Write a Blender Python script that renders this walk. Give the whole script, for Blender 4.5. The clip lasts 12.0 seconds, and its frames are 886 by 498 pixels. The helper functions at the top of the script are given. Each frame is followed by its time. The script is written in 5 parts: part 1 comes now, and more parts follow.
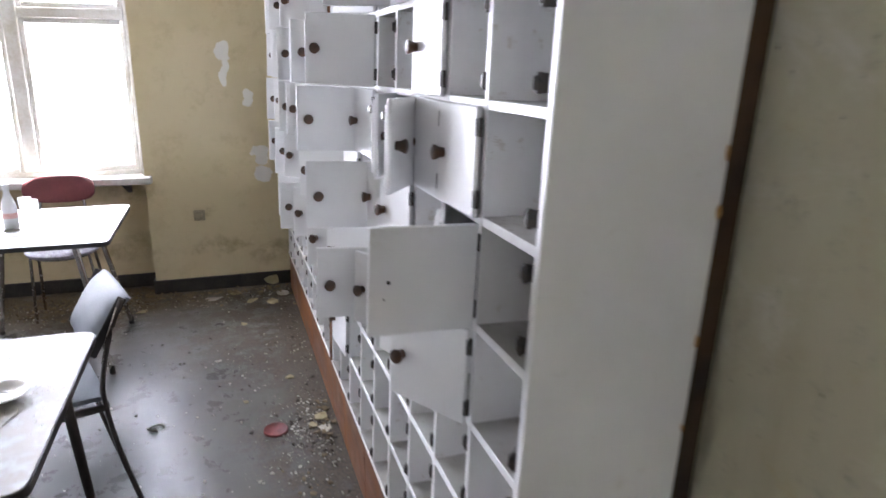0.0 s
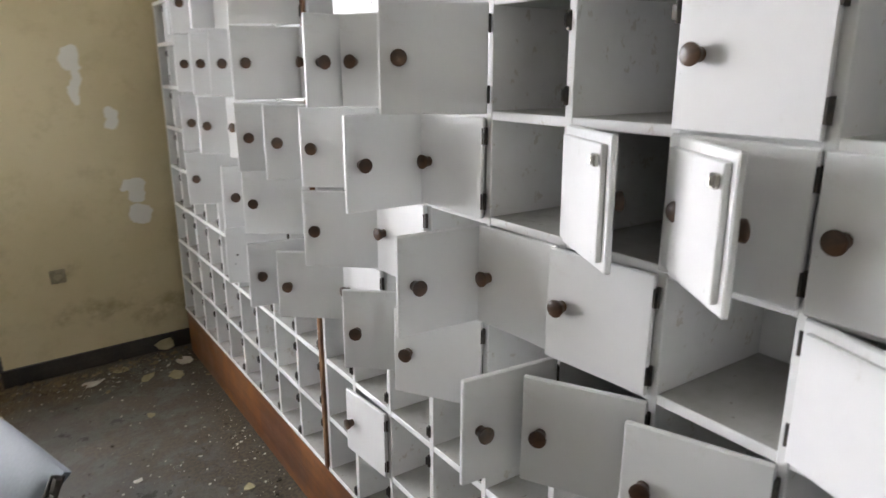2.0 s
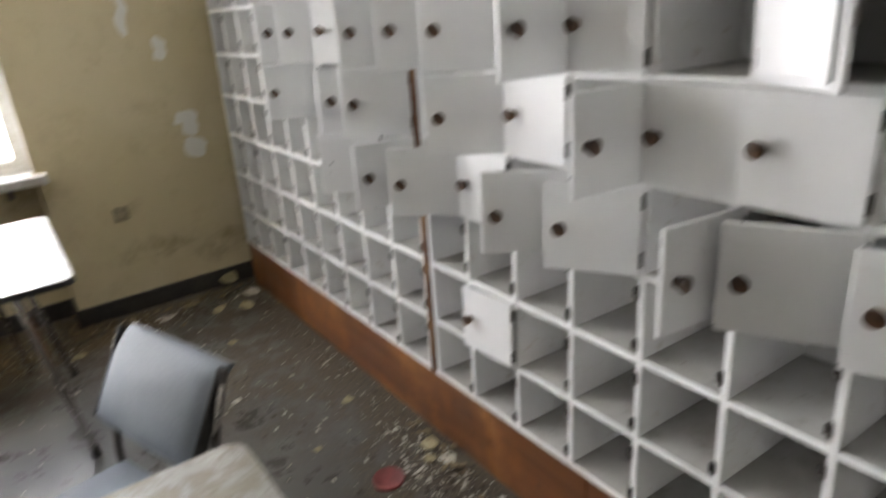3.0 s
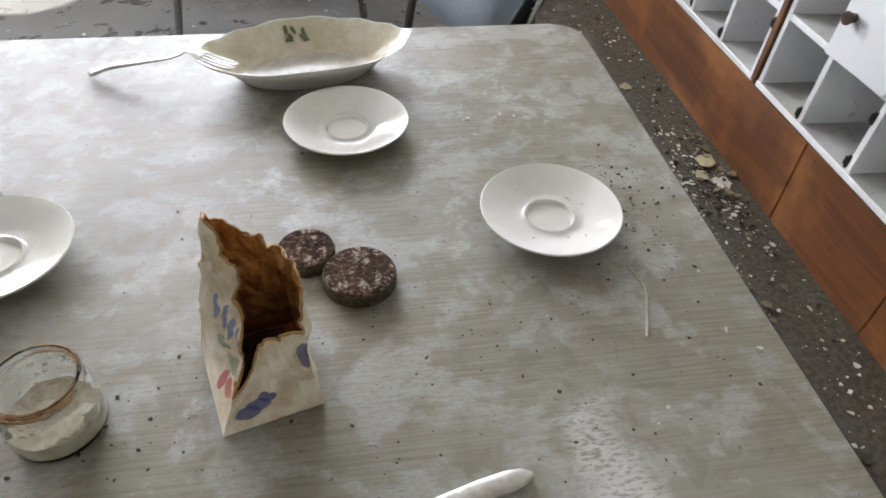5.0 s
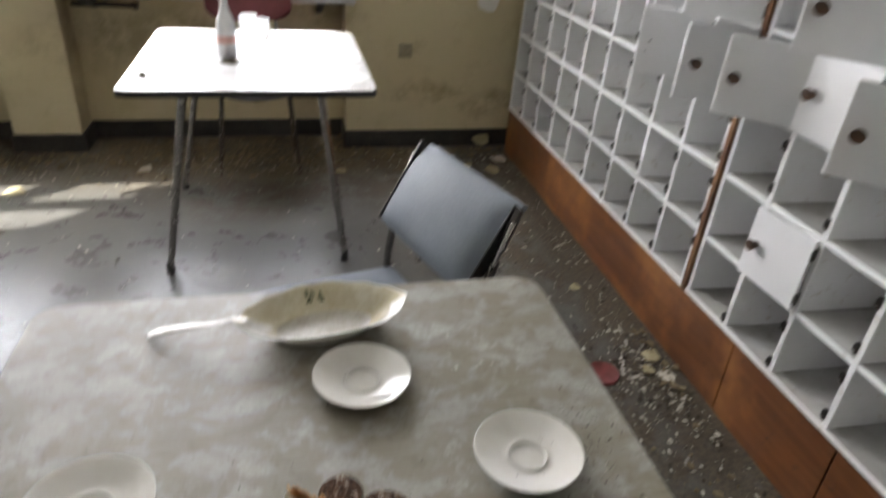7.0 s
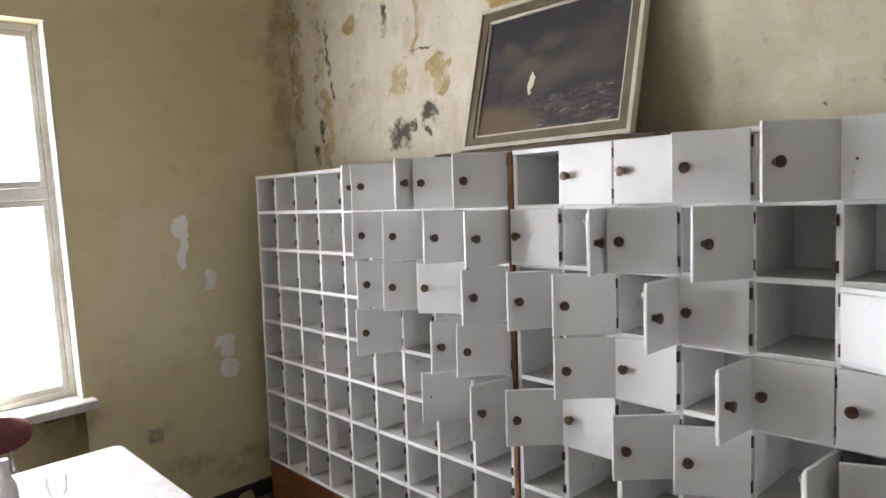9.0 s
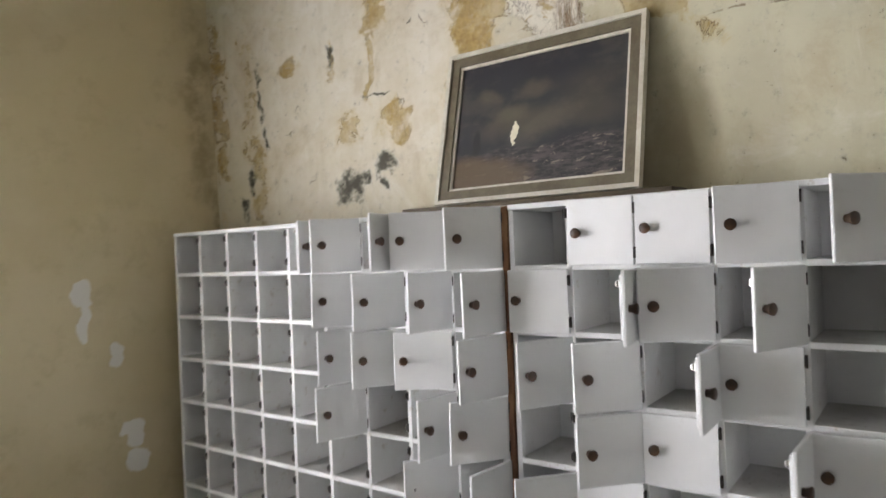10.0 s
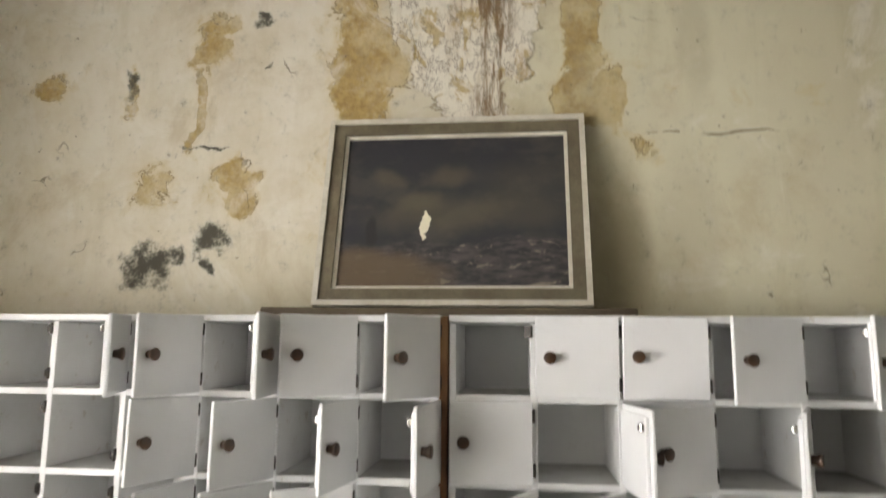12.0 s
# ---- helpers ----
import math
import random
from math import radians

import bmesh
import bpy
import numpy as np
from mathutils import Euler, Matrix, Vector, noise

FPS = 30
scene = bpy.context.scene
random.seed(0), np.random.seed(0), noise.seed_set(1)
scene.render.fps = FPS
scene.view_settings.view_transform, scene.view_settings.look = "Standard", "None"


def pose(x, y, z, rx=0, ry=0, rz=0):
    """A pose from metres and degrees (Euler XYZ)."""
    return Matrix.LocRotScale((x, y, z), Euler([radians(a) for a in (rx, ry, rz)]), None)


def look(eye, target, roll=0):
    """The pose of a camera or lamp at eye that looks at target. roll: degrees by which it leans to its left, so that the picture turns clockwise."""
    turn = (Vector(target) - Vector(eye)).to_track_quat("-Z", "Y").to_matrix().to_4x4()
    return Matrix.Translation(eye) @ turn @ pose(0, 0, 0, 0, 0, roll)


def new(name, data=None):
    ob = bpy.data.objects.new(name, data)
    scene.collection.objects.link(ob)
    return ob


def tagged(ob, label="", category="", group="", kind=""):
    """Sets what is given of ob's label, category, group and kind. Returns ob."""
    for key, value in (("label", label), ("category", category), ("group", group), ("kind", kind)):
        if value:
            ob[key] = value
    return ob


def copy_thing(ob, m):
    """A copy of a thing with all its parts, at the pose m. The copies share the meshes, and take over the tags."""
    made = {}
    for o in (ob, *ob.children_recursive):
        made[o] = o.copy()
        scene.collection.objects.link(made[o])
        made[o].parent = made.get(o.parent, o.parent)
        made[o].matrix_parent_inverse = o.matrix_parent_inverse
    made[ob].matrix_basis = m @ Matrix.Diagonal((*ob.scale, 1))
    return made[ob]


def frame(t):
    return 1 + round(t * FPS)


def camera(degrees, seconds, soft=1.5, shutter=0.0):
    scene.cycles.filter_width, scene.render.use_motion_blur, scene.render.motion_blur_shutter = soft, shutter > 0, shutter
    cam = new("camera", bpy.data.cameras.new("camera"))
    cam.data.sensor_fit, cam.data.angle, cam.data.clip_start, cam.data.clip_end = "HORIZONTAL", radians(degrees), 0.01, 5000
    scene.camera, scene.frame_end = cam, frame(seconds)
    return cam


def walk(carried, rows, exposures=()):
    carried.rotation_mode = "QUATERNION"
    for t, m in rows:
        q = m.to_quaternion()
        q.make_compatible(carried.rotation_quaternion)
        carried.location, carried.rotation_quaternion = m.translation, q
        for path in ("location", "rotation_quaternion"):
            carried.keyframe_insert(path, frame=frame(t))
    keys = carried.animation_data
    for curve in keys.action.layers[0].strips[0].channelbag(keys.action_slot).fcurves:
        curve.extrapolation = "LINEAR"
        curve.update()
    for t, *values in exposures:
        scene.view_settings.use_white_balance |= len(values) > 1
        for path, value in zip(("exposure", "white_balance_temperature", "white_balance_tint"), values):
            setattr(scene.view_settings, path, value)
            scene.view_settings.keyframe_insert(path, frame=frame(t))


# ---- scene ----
cam = camera(67.6, 12.0, shutter=0.5)
PATH = [
    (0, (0.002, -0.022, 1.513), (0.614, 1.807, 0.982), 0.5),
    (0.5, (-0.04, 0.289, 1.505), (0.553, 2.126, 0.982), -1.1),
    (1, (-0.218, 0.521, 1.52), (0.597, 2.268, 0.987), 0.3),
    (1.5, (-0.328, 0.704, 1.539), (0.66, 2.365, 1.024), 2.8),
    (2, (-0.344, 0.868, 1.559), (0.73, 2.46, 1.001), -1.6),
    (2.5, (-0.451, 0.959, 1.538), (0.801, 2.408, 0.96), -2.1),
    (3, (-0.606, 1.029, 1.432), (0.414, 2.593, 0.715), -5.4),
    (3.5, (-0.708, 1.114, 1.277), (-0.001, 2.706, 0.295), 1.4),
    (3.7, (-0.713, 1.149, 1.228), (-0.116, 2.694, 0.108), 2.3),
    (5.3, (-0.735, 1.215, 1.148), (-0.486, 2.632, -0.242), 4.0),
    (5.5, (-0.748, 1.21, 1.151), (-0.502, 2.638, -0.228), 4.6),
    (6, (-0.771, 1.193, 1.194), (-0.491, 2.685, -0.108), 4.5),
    (6.5, (-0.783, 1.167, 1.252), (-0.462, 2.739, 0.057), 4.5),
    (7, (-0.797, 1.132, 1.337), (-0.362, 2.823, 0.362), 4.1),
    (7.3, (-0.81, 1.101, 1.438), (-0.215, 2.832, 0.632), 2.3),
    (7.5, (-0.838, 1.039, 1.461), (-0.154, 2.817, 0.851), 0.6),
    (7.7, (-0.896, 0.977, 1.53), (-0.029, 2.73, 1.11), 0.5),
    (9.3, (-1.405, 1.256, 1.737), (0.042, 2.628, 1.587), -2.5),
    (9.5, (-1.421, 1.346, 1.738), (0.096, 2.643, 1.619), -1.6),
    (10, (-1.362, 1.601, 1.766), (0.249, 2.785, 1.727), -3.3),
    (10.5, (-1.343, 1.865, 1.779), (0.446, 2.759, 1.768), -3.9),
    (11, (-1.326, 2.134, 1.772), (0.566, 2.776, 1.67), -3.9),
    (11.5, (-1.239, 2.348, 1.785), (0.722, 2.74, 1.834), -3.2),
    (12, (-1.188, 2.492, 1.828), (0.786, 2.721, 2.056), 0.3),
]
EXPOSURES = [(0.0, 2.62, 5750, 16), (0.5, 2.46, 5800, 14), (1.0, 2.37, 5950, 12), (2.5, 2.19, 6300, 10), (3.0, 2.18, 6350, 10), (3.5, 2.46, 5950, 11), (5.5, 2.46, 5950, 10), (6.5, 2.10, 6000, 10), (7.0, 2.04, 6250, 10), (7.5, 2.32, 6550, 10), (9.5, 1.86, 6150, 11), (10.5, 1.87, 6450, 10), (12.0, 1.71, 6750, 8)]
walk(cam, [(t, look(eye, target, roll)) for t, eye, target, roll in PATH], EXPOSURES)

# ---- world and light ----
SUN_WAY = Vector((0.52, 0.43, 1.0)).normalized()
world = bpy.data.worlds.new("world")
scene.world = world
world.use_nodes = True
wnt = world.node_tree
bg = wnt.nodes["Background"]
sky = wnt.nodes.new("ShaderNodeTexSky")
sky.sky_type, sky.sun_disc = 'NISHITA', False
sky.sun_elevation = math.asin(SUN_WAY.z)
sky.sun_rotation = math.atan2(SUN_WAY.x, SUN_WAY.y)
wnt.links.new(sky.outputs[0], bg.inputs[0])
bg.inputs[1].default_value = 0.07

sun = new("sun", bpy.data.lights.new("sun", 'SUN'))
sun.data.energy, sun.data.angle, sun.data.color = 5.0, radians(0.6), (1.0, 0.96, 0.88)
sun.matrix_world = look(SUN_WAY * 20, (0, 0, 0))


def window_lamp(name, x0, x1, z0, z1, y, watts):
    lamp = new(name, bpy.data.lights.new(name, 'AREA'))
    lamp.data.shape, lamp.data.size, lamp.data.size_y = 'RECTANGLE', x1 - x0, z1 - z0
    lamp.data.energy, lamp.data.color = watts, (1.0, 0.965, 1.0)
    lamp.matrix_world = look(((x0 + x1) / 2, y, (z0 + z1) / 2), ((x0 + x1) / 2, y - 1, (z0 + z1) / 2))
    return lamp


# ---- sizes ----
XF, XB, XW = 0.421, 0.738, 0.79          # cabinet front, cabinet back, long wall
YF, YN, YB, XL = 4.65, 4.86, -1.7, -3.75  # far wall, niche back, wall behind, opposite wall
TOP = 3.15
RY0, RP = 2.664, 0.20398                  # near cabinet: edge by the gap, column pitch
LY0, LP = 2.690, 0.20351                  # far cabinet
Z0, ZP = 1.852, 0.19975                   # cabinet top, row pitch
SILL, HEAD = 0.812, 2.60
WIN1, WIN2 = (-1.82, -0.488), (-3.48, -2.13)
BACKWARD = Matrix.Translation((XF, 0, 1.2)) @ Matrix.Rotation(0.03, 4, 'Y') @ Matrix.Translation((-XF, 0, -1.2))  # the cabinets lean on the wall

window_lamp("window_light", WIN1[0] + 0.1, WIN1[1] - 0.1, SILL + 0.08, HEAD - 0.05, 4.86, 17)
window_lamp("window_light", WIN2[0] + 0.1, WIN2[1] - 0.1, SILL + 0.08, HEAD - 0.05, 4.86, 16)


# ---- node helpers ----
class Nodes:
    """A small builder of node materials."""

    def __init__(self, name):
        self.m = bpy.data.materials.new(name)
        self.m.use_nodes = True
        self.t = self.m.node_tree
        self.b = self.t.nodes["Principled BSDF"]
        self.pos = self.add("ShaderNodeTexCoord").outputs["Object"]

    def add(self, kind):
        return self.t.nodes.new(kind)

    def put(self, socket, value):
        if isinstance(value, bpy.types.NodeSocket):
            self.t.links.new(value, socket)
        elif isinstance(value, tuple) and len(value) == 3 and socket.type == 'RGBA':
            socket.default_value = (*value, 1)
        else:
            socket.default_value = value

    def map(self, scale=(1, 1, 1), loc=(0, 0, 0), rot=(0, 0, 0), vec=None):
        n = self.add("ShaderNodeMapping")
        self.put(n.inputs["Vector"], vec or self.pos)
        n.inputs["Scale"].default_value, n.inputs["Location"].default_value = scale, loc
        n.inputs["Rotation"].default_value = rot
        return n.outputs[0]

    def noise(self, scale, detail=4.0, rough=0.6, vec=None, warp=0.0):
        n = self.add("ShaderNodeTexNoise")
        self.put(n.inputs["Vector"], vec or self.pos)
        n.inputs["Scale"].default_value, n.inputs["Detail"].default_value = scale, detail
        n.inputs["Roughness"].default_value, n.inputs["Distortion"].default_value = rough, warp
        return n.outputs["Fac"]

    def voronoi(self, scale, feature='DISTANCE_TO_EDGE', vec=None):
        n = self.add("ShaderNodeTexVoronoi")
        n.feature = feature
        self.put(n.inputs["Vector"], vec or self.pos)
        n.inputs["Scale"].default_value = scale
        return n.outputs["Distance"]

    def step(self, value, lo, hi, a=0.0, b=1.0):
        n = self.add("ShaderNodeMapRange")
        n.interpolation_type = 'SMOOTHSTEP'
        self.put(n.inputs["Value"], value)
        n.inputs["From Min"].default_value, n.inputs["From Max"].default_value = lo, hi
        n.inputs["To Min"].default_value, n.inputs["To Max"].default_value = a, b
        return n.outputs[0]

    def calc(self, op, a, b=0.0):
        n = self.add("ShaderNodeMath")
        n.operation = op
        self.put(n.inputs[0], a)
        self.put(n.inputs[1], b)
        return n.outputs[0]

    def mix(self, fac, a, b):
        n = self.add("ShaderNodeMix")
        n.data_type = 'RGBA'
        self.put(n.inputs["Factor"], fac)
        self.put(n.inputs["A"], a)
        self.put(n.inputs["B"], b)
        return n.outputs["Result"]

    def warped(self, amp, scale):
        n = self.add("ShaderNodeTexNoise")
        n.inputs["Scale"].default_value, n.inputs["Detail"].default_value = scale, 5.0
        self.put(n.inputs["Vector"], self.pos)
        s = self.add("ShaderNodeVectorMath")
        s.operation = 'SUBTRACT'
        self.put(s.inputs[0], n.outputs["Color"])
        s.inputs[1].default_value = (0.5, 0.5, 0.5)
        k = self.add("ShaderNodeVectorMath")
        k.operation = 'SCALE'
        self.put(k.inputs[0], s.outputs[0])
        k.inputs["Scale"].default_value = amp
        o = self.add("ShaderNodeVectorMath")
        self.put(o.inputs[0], self.pos)
        self.put(o.inputs[1], k.outputs[0])
        return o.outputs[0]

    def blob(self, vec, centre, radii, soft=0.35):
        """1 inside an ellipsoid about centre, 0 outside; a soft edge."""
        s = self.add("ShaderNodeVectorMath")
        s.operation = 'SUBTRACT'
        self.put(s.inputs[0], vec)
        s.inputs[1].default_value = centre
        d = self.add("ShaderNodeVectorMath")
        d.operation = 'DIVIDE'
        self.put(d.inputs[0], s.outputs[0])
        d.inputs[1].default_value = radii
        n = self.add("ShaderNodeVectorMath")
        n.operation = 'LENGTH'
        self.put(n.inputs[0], d.outputs[0])
        return self.step(n.outputs["Value"], 1.0 - soft, 1.0 + soft, 1.0, 0.0)

    def bump(self, height, strength=0.2, distance=0.01):
        n = self.add("ShaderNodeBump")
        n.inputs["Strength"].default_value, n.inputs["Distance"].default_value = strength, distance
        self.put(n.inputs["Height"], height)
        self.put(self.b.inputs["Normal"], n.outputs[0])

    def done(self, colour, rough=0.5, metal=0.0, spec=0.5):
        self.put(self.b.inputs["Base Color"], colour)
        self.put(self.b.inputs["Roughness"], rough)
        self.put(self.b.inputs["Metallic"], metal)
        self.b.inputs["Specular IOR Level"].default_value = spec
        return self.m


def plain(name, colour, second, rough, metal=0.0, coarse=6.0, fine=90.0, relief=0.1, depth=0.002, spec=0.5, spread=0.12):
    """A worn surface: two colours at a coarse and a fine scale, uneven gloss and fine relief."""
    n = Nodes(name)
    big, small = n.noise(coarse, 5), n.noise(fine, 3)
    fac = n.step(n.calc('ADD', n.calc('MULTIPLY', big, 0.7), n.calc('MULTIPLY', small, 0.3)), 0.36, 0.68)
    n.bump(n.calc('ADD', small, n.calc('MULTIPLY', big, 0.6)), relief, depth)
    return n.done(n.mix(fac, colour, second), n.step(big, 0.25, 0.75, max(0.03, rough - spread), min(1.0, rough + spread)), metal, spec)


# ---- materials ----
def paint_material():
    n = Nodes("cabinet_paint")
    big, small = n.noise(2.5, 5), n.noise(14, 6, 0.7)
    grime = n.step(n.noise(9, 6, 0.75, warp=0.6), 0.60, 0.74)
    specks = n.step(n.noise(70, 2), 0.74, 0.80)
    c = n.mix(n.step(big, 0.3, 0.7), (0.80, 0.80, 0.79), (0.74, 0.745, 0.74))
    c = n.mix(n.calc('MULTIPLY', grime, 0.28), c, (0.50, 0.47, 0.40))
    c = n.mix(n.calc('MULTIPLY', specks, 0.35), c, (0.32, 0.28, 0.22))
    brush = n.noise(1.0, 3, vec=n.map((220, 220, 9)))
    n.bump(n.calc('ADD', n.calc('MULTIPLY', brush, 0.5), n.calc('MULTIPLY', small, 0.4)), 0.10, 0.002)
    return n.done(c, n.step(small, 0.2, 0.8, 0.28, 0.46))


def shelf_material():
    n = Nodes("shaded_dusty_shelf")
    # base grey darker than the cabinet paint: cell shade put in, with uneven dust
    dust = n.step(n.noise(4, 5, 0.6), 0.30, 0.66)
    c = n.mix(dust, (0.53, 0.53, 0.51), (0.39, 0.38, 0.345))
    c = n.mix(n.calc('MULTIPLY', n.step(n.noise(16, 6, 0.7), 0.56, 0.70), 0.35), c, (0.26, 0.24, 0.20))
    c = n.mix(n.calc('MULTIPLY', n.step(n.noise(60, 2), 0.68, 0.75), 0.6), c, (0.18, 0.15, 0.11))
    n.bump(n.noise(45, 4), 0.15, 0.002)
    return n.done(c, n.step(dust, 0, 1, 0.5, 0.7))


def edge_material():
    n = Nodes("worn_white_edge")
    chip = n.step(n.noise(26, 5, 0.7), 0.60, 0.66)
    c = n.mix(n.step(n.noise(5, 4), 0.3, 0.7), (0.84, 0.84, 0.83), (0.76, 0.76, 0.74))
    c = n.mix(n.calc('MULTIPLY', chip, 0.45), c, (0.50, 0.44, 0.35))
    n.bump(n.noise(60, 4), 0.12, 0.0015)
    return n.done(c, 0.38)


def timber_material(name, dark, mid, light, rough, axis=1, wear=0.4):
    n = Nodes(name)
    sc = [26.0, 26.0, 26.0]
    sc[axis] = 1.6
    grain = n.noise(1.0, 7, 0.65, vec=n.map(tuple(sc)), warp=0.8)
    patch = n.noise(3.0, 4, 0.6)
    c = n.mix(n.step(grain, 0.3, 0.72), dark, mid)
    c = n.mix(n.calc('MULTIPLY', n.step(patch, 0.45, 0.68), 0.75), c, light)
    scuff = n.step(n.noise(13, 7, 0.75), 0.60, 0.70)
    c = n.mix(n.calc('MULTIPLY', scuff, wear), c, (0.05, 0.03, 0.02))
    n.bump(grain, 0.2, 0.002)
    return n.done(c, n.step(patch, 0.3, 0.7, rough - 0.1, rough + 0.15))


def long_wall_material():
    """Cream-green distemper on plaster: a flaked, rust-brown leak above the picture, brown runs, black mould."""
    n = Nodes("stained_plaster")
    w1, w2 = n.warped(0.26, 4.5), n.warped(0.15, 9.0)
    big, mid, fine = n.noise(1.1, 5), n.noise(5.5, 7, 0.7), n.noise(38, 5, 0.65)
    c = n.mix(n.step(big, 0.35, 0.65), (0.56, 0.52, 0.37), (0.63, 0.60, 0.44))
    # pale, washed-out half towards the window corner
    pale = n.blob(n.warped(0.5, 1.6), (0.8, 3.75, 2.55), (1, 0.95, 0.75), 0.35)
    c = n.mix(n.calc('MULTIPLY', pale, 0.85), c, n.mix(n.step(mid, 0.35, 0.7), (0.72, 0.67, 0.57), (0.64, 0.575, 0.45)))
    streak = n.noise(1.0, 5, 0.6, vec=n.map((5, 7, 0.8)))
    c = n.mix(n.calc('MULTIPLY', n.step(streak, 0.52, 0.75), 0.35), c, (0.42, 0.37, 0.22))
    # brown stains: centres and half-sizes along the wall and up
    brown = None
    for y, z, ry, rz, k in ((2.98, 2.64, 0.115, 0.20, 1.25), (3.02, 2.95, 0.11, 0.28, 1.0), (2.31, 2.80, 0.075, 0.36, 1.3), (2.22, 2.51, 0.055, 0.10, 1.5), (3.49, 2.72, 0.05, 0.11, 1.1),
                            (3.535, 2.52, 0.026, 0.15, 1.15), (3.44, 2.80, 0.05, 0.05, 0.9), (3.38, 2.31, 0.10, 0.045, 1.15), (3.335, 2.21, 0.055, 0.075, 1.2), (3.66, 2.27, 0.07, 0.08, 0.85), (3.48, 2.24, 0.07, 0.05, 0.7), (4.05, 2.61, 0.10, 0.04, 0.9),
                            (3.75, 2.58, 0.03, 0.07, 1.0), (4.30, 2.10, 0.07, 0.30, 0.8), (4.36, 2.55, 0.06, 0.35, 0.6), (4.62, 2.5, 0.10, 0.5, 0.8), (3.10, 2.40, 0.05, 0.14, 0.6), (2.12, 2.36, 0.05, 0.06, 0.5)):
        f = n.calc('MULTIPLY', n.blob(w1, (0.8, y, z), (3, ry, rz), 0.5), k)
        brown = f if brown is None else n.calc('MAXIMUM', brown, f)
    frac = n.calc('SUBTRACT', n.noise(9, 9, 0.68, warp=0.5), 0.5)
    brown = n.calc('ADD', brown, n.calc('MULTIPLY', frac, 3.0))
    halo = n.step(brown, 0.25, 0.75, 0.0, 0.45)
    core = n.calc('MULTIPLY', n.step(brown, 0.60, 0.90, 0.0, 0.92), n.step(n.noise(6.5, 7, 0.7), 0.36, 0.60, 0.25, 1.0))
    c = n.mix(halo, c, (0.52, 0.41, 0.17))
    c = n.mix(core, c, n.mix(n.step(fine, 0.35, 0.65), (0.43, 0.305, 0.105), (0.30, 0.195, 0.06)))
    tide = n.step(n.calc('ABSOLUTE', n.calc('SUBTRACT', brown, 0.70)), 0.0, 0.07, 1.0, 0.0)
    c = n.mix(n.calc('MULTIPLY', n.calc('MULTIPLY', tide, n.step(n.noise(17, 5), 0.42, 0.55)), 0.85), c, (0.14, 0.085, 0.035))
    # faint blotches all over
    c = n.mix(n.calc('MULTIPLY', n.step(n.noise(2.4, 8, 0.7, warp=0.5), 0.50, 0.68), 0.45), c, (0.43, 0.345, 0.20))
    c = n.mix(n.calc('MULTIPLY', n.step(n.noise(3.1, 8, 0.7, warp=0.8), 0.54, 0.66), 0.45), c, (0.76, 0.73, 0.65))
    # the bare, flaking band of the leak: plaster with brown mottling, torn dark edges and rust runs
    bare = n.step(n.calc('ADD', n.blob(n.warped(0.40, 4.0), (0.8, 2.635, 3.0), (3, 0.25, 0.56), 0.35), n.calc('MULTIPLY', frac, 1.8)), 0.42, 0.56)
    crust = n.noise(13, 9, 0.70, vec=n.map((1, 1, 0.6)), warp=0.6)
    bare_c = n.mix(n.step(crust, 0.37, 0.48), (0.47, 0.36, 0.17), (0.74, 0.70, 0.59))
    run = n.step(n.noise(2.4, 7, 0.68, vec=n.map((1, 6.0, 0.55))), 0.50, 0.62)
    bare_c = n.mix(n.calc('MULTIPLY', n.calc('MULTIPLY', run, n.step(crust, 0.40, 0.60, 1.0, 0.45)), 0.45), bare_c, (0.42, 0.31, 0.18))
    middle = n.calc('MULTIPLY', n.blob(n.warped(0.12, 9.0), (0.8, 2.575, 2.9), (3, 0.055, 0.8), 0.5), n.step(n.noise(5, 8, 0.7, vec=n.map((1, 5.0, 0.8))), 0.42, 0.56))
    bare_c = n.mix(n.calc('MULTIPLY', middle, 0.9), bare_c, (0.20, 0.12, 0.05))
    bare_c = n.mix(n.calc('MULTIPLY', n.step(n.noise(7, 6, 0.6, warp=0.6), 0.56, 0.63), 0.75), bare_c, (0.42, 0.30, 0.10))
    torn = n.step(n.calc('ABSOLUTE', n.calc('SUBTRACT', n.noise(19, 9, 0.72, vec=n.map((1, 1, 0.7))), 0.50)), 0.004, 0.026, 1.0, 0.0)
    pits = n.step(n.noise(42, 6, 0.75, vec=n.map((1, 1, 0.6))), 0.58, 0.64)
    dark = n.calc('MAXIMUM', n.calc('MULTIPLY', torn, n.step(n.noise(6, 4), 0.38, 0.52)), n.calc('MULTIPLY', pits, 0.6))
    bare_c = n.mix(n.calc('MULTIPLY', dark, 0.62), bare_c, (0.12, 0.08, 0.04))
    c = n.mix(bare, c, bare_c)
    lip = n.calc('MULTIPLY', n.step(n.calc('ABSOLUTE', n.calc('SUBTRACT', bare, 0.45)), 0.05, 0.42, 1.0, 0.0), n.step(n.noise(14, 5), 0.42, 0.55))
    c = n.mix(n.calc('MULTIPLY', lip, 0.7), c, (0.14, 0.09, 0.04))
    # a grey-olive patch with an upright edge beside the picture, damp plus the picture's painted-in shade; faint damp
    # runs, one long crack
    damp_shade = None
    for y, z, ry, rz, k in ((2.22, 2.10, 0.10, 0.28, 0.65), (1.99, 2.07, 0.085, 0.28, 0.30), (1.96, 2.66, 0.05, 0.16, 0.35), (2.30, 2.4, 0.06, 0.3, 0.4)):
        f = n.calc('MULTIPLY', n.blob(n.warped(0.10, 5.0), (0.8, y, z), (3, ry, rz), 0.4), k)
        damp_shade = f if damp_shade is None else n.calc('MAXIMUM', damp_shade, f)
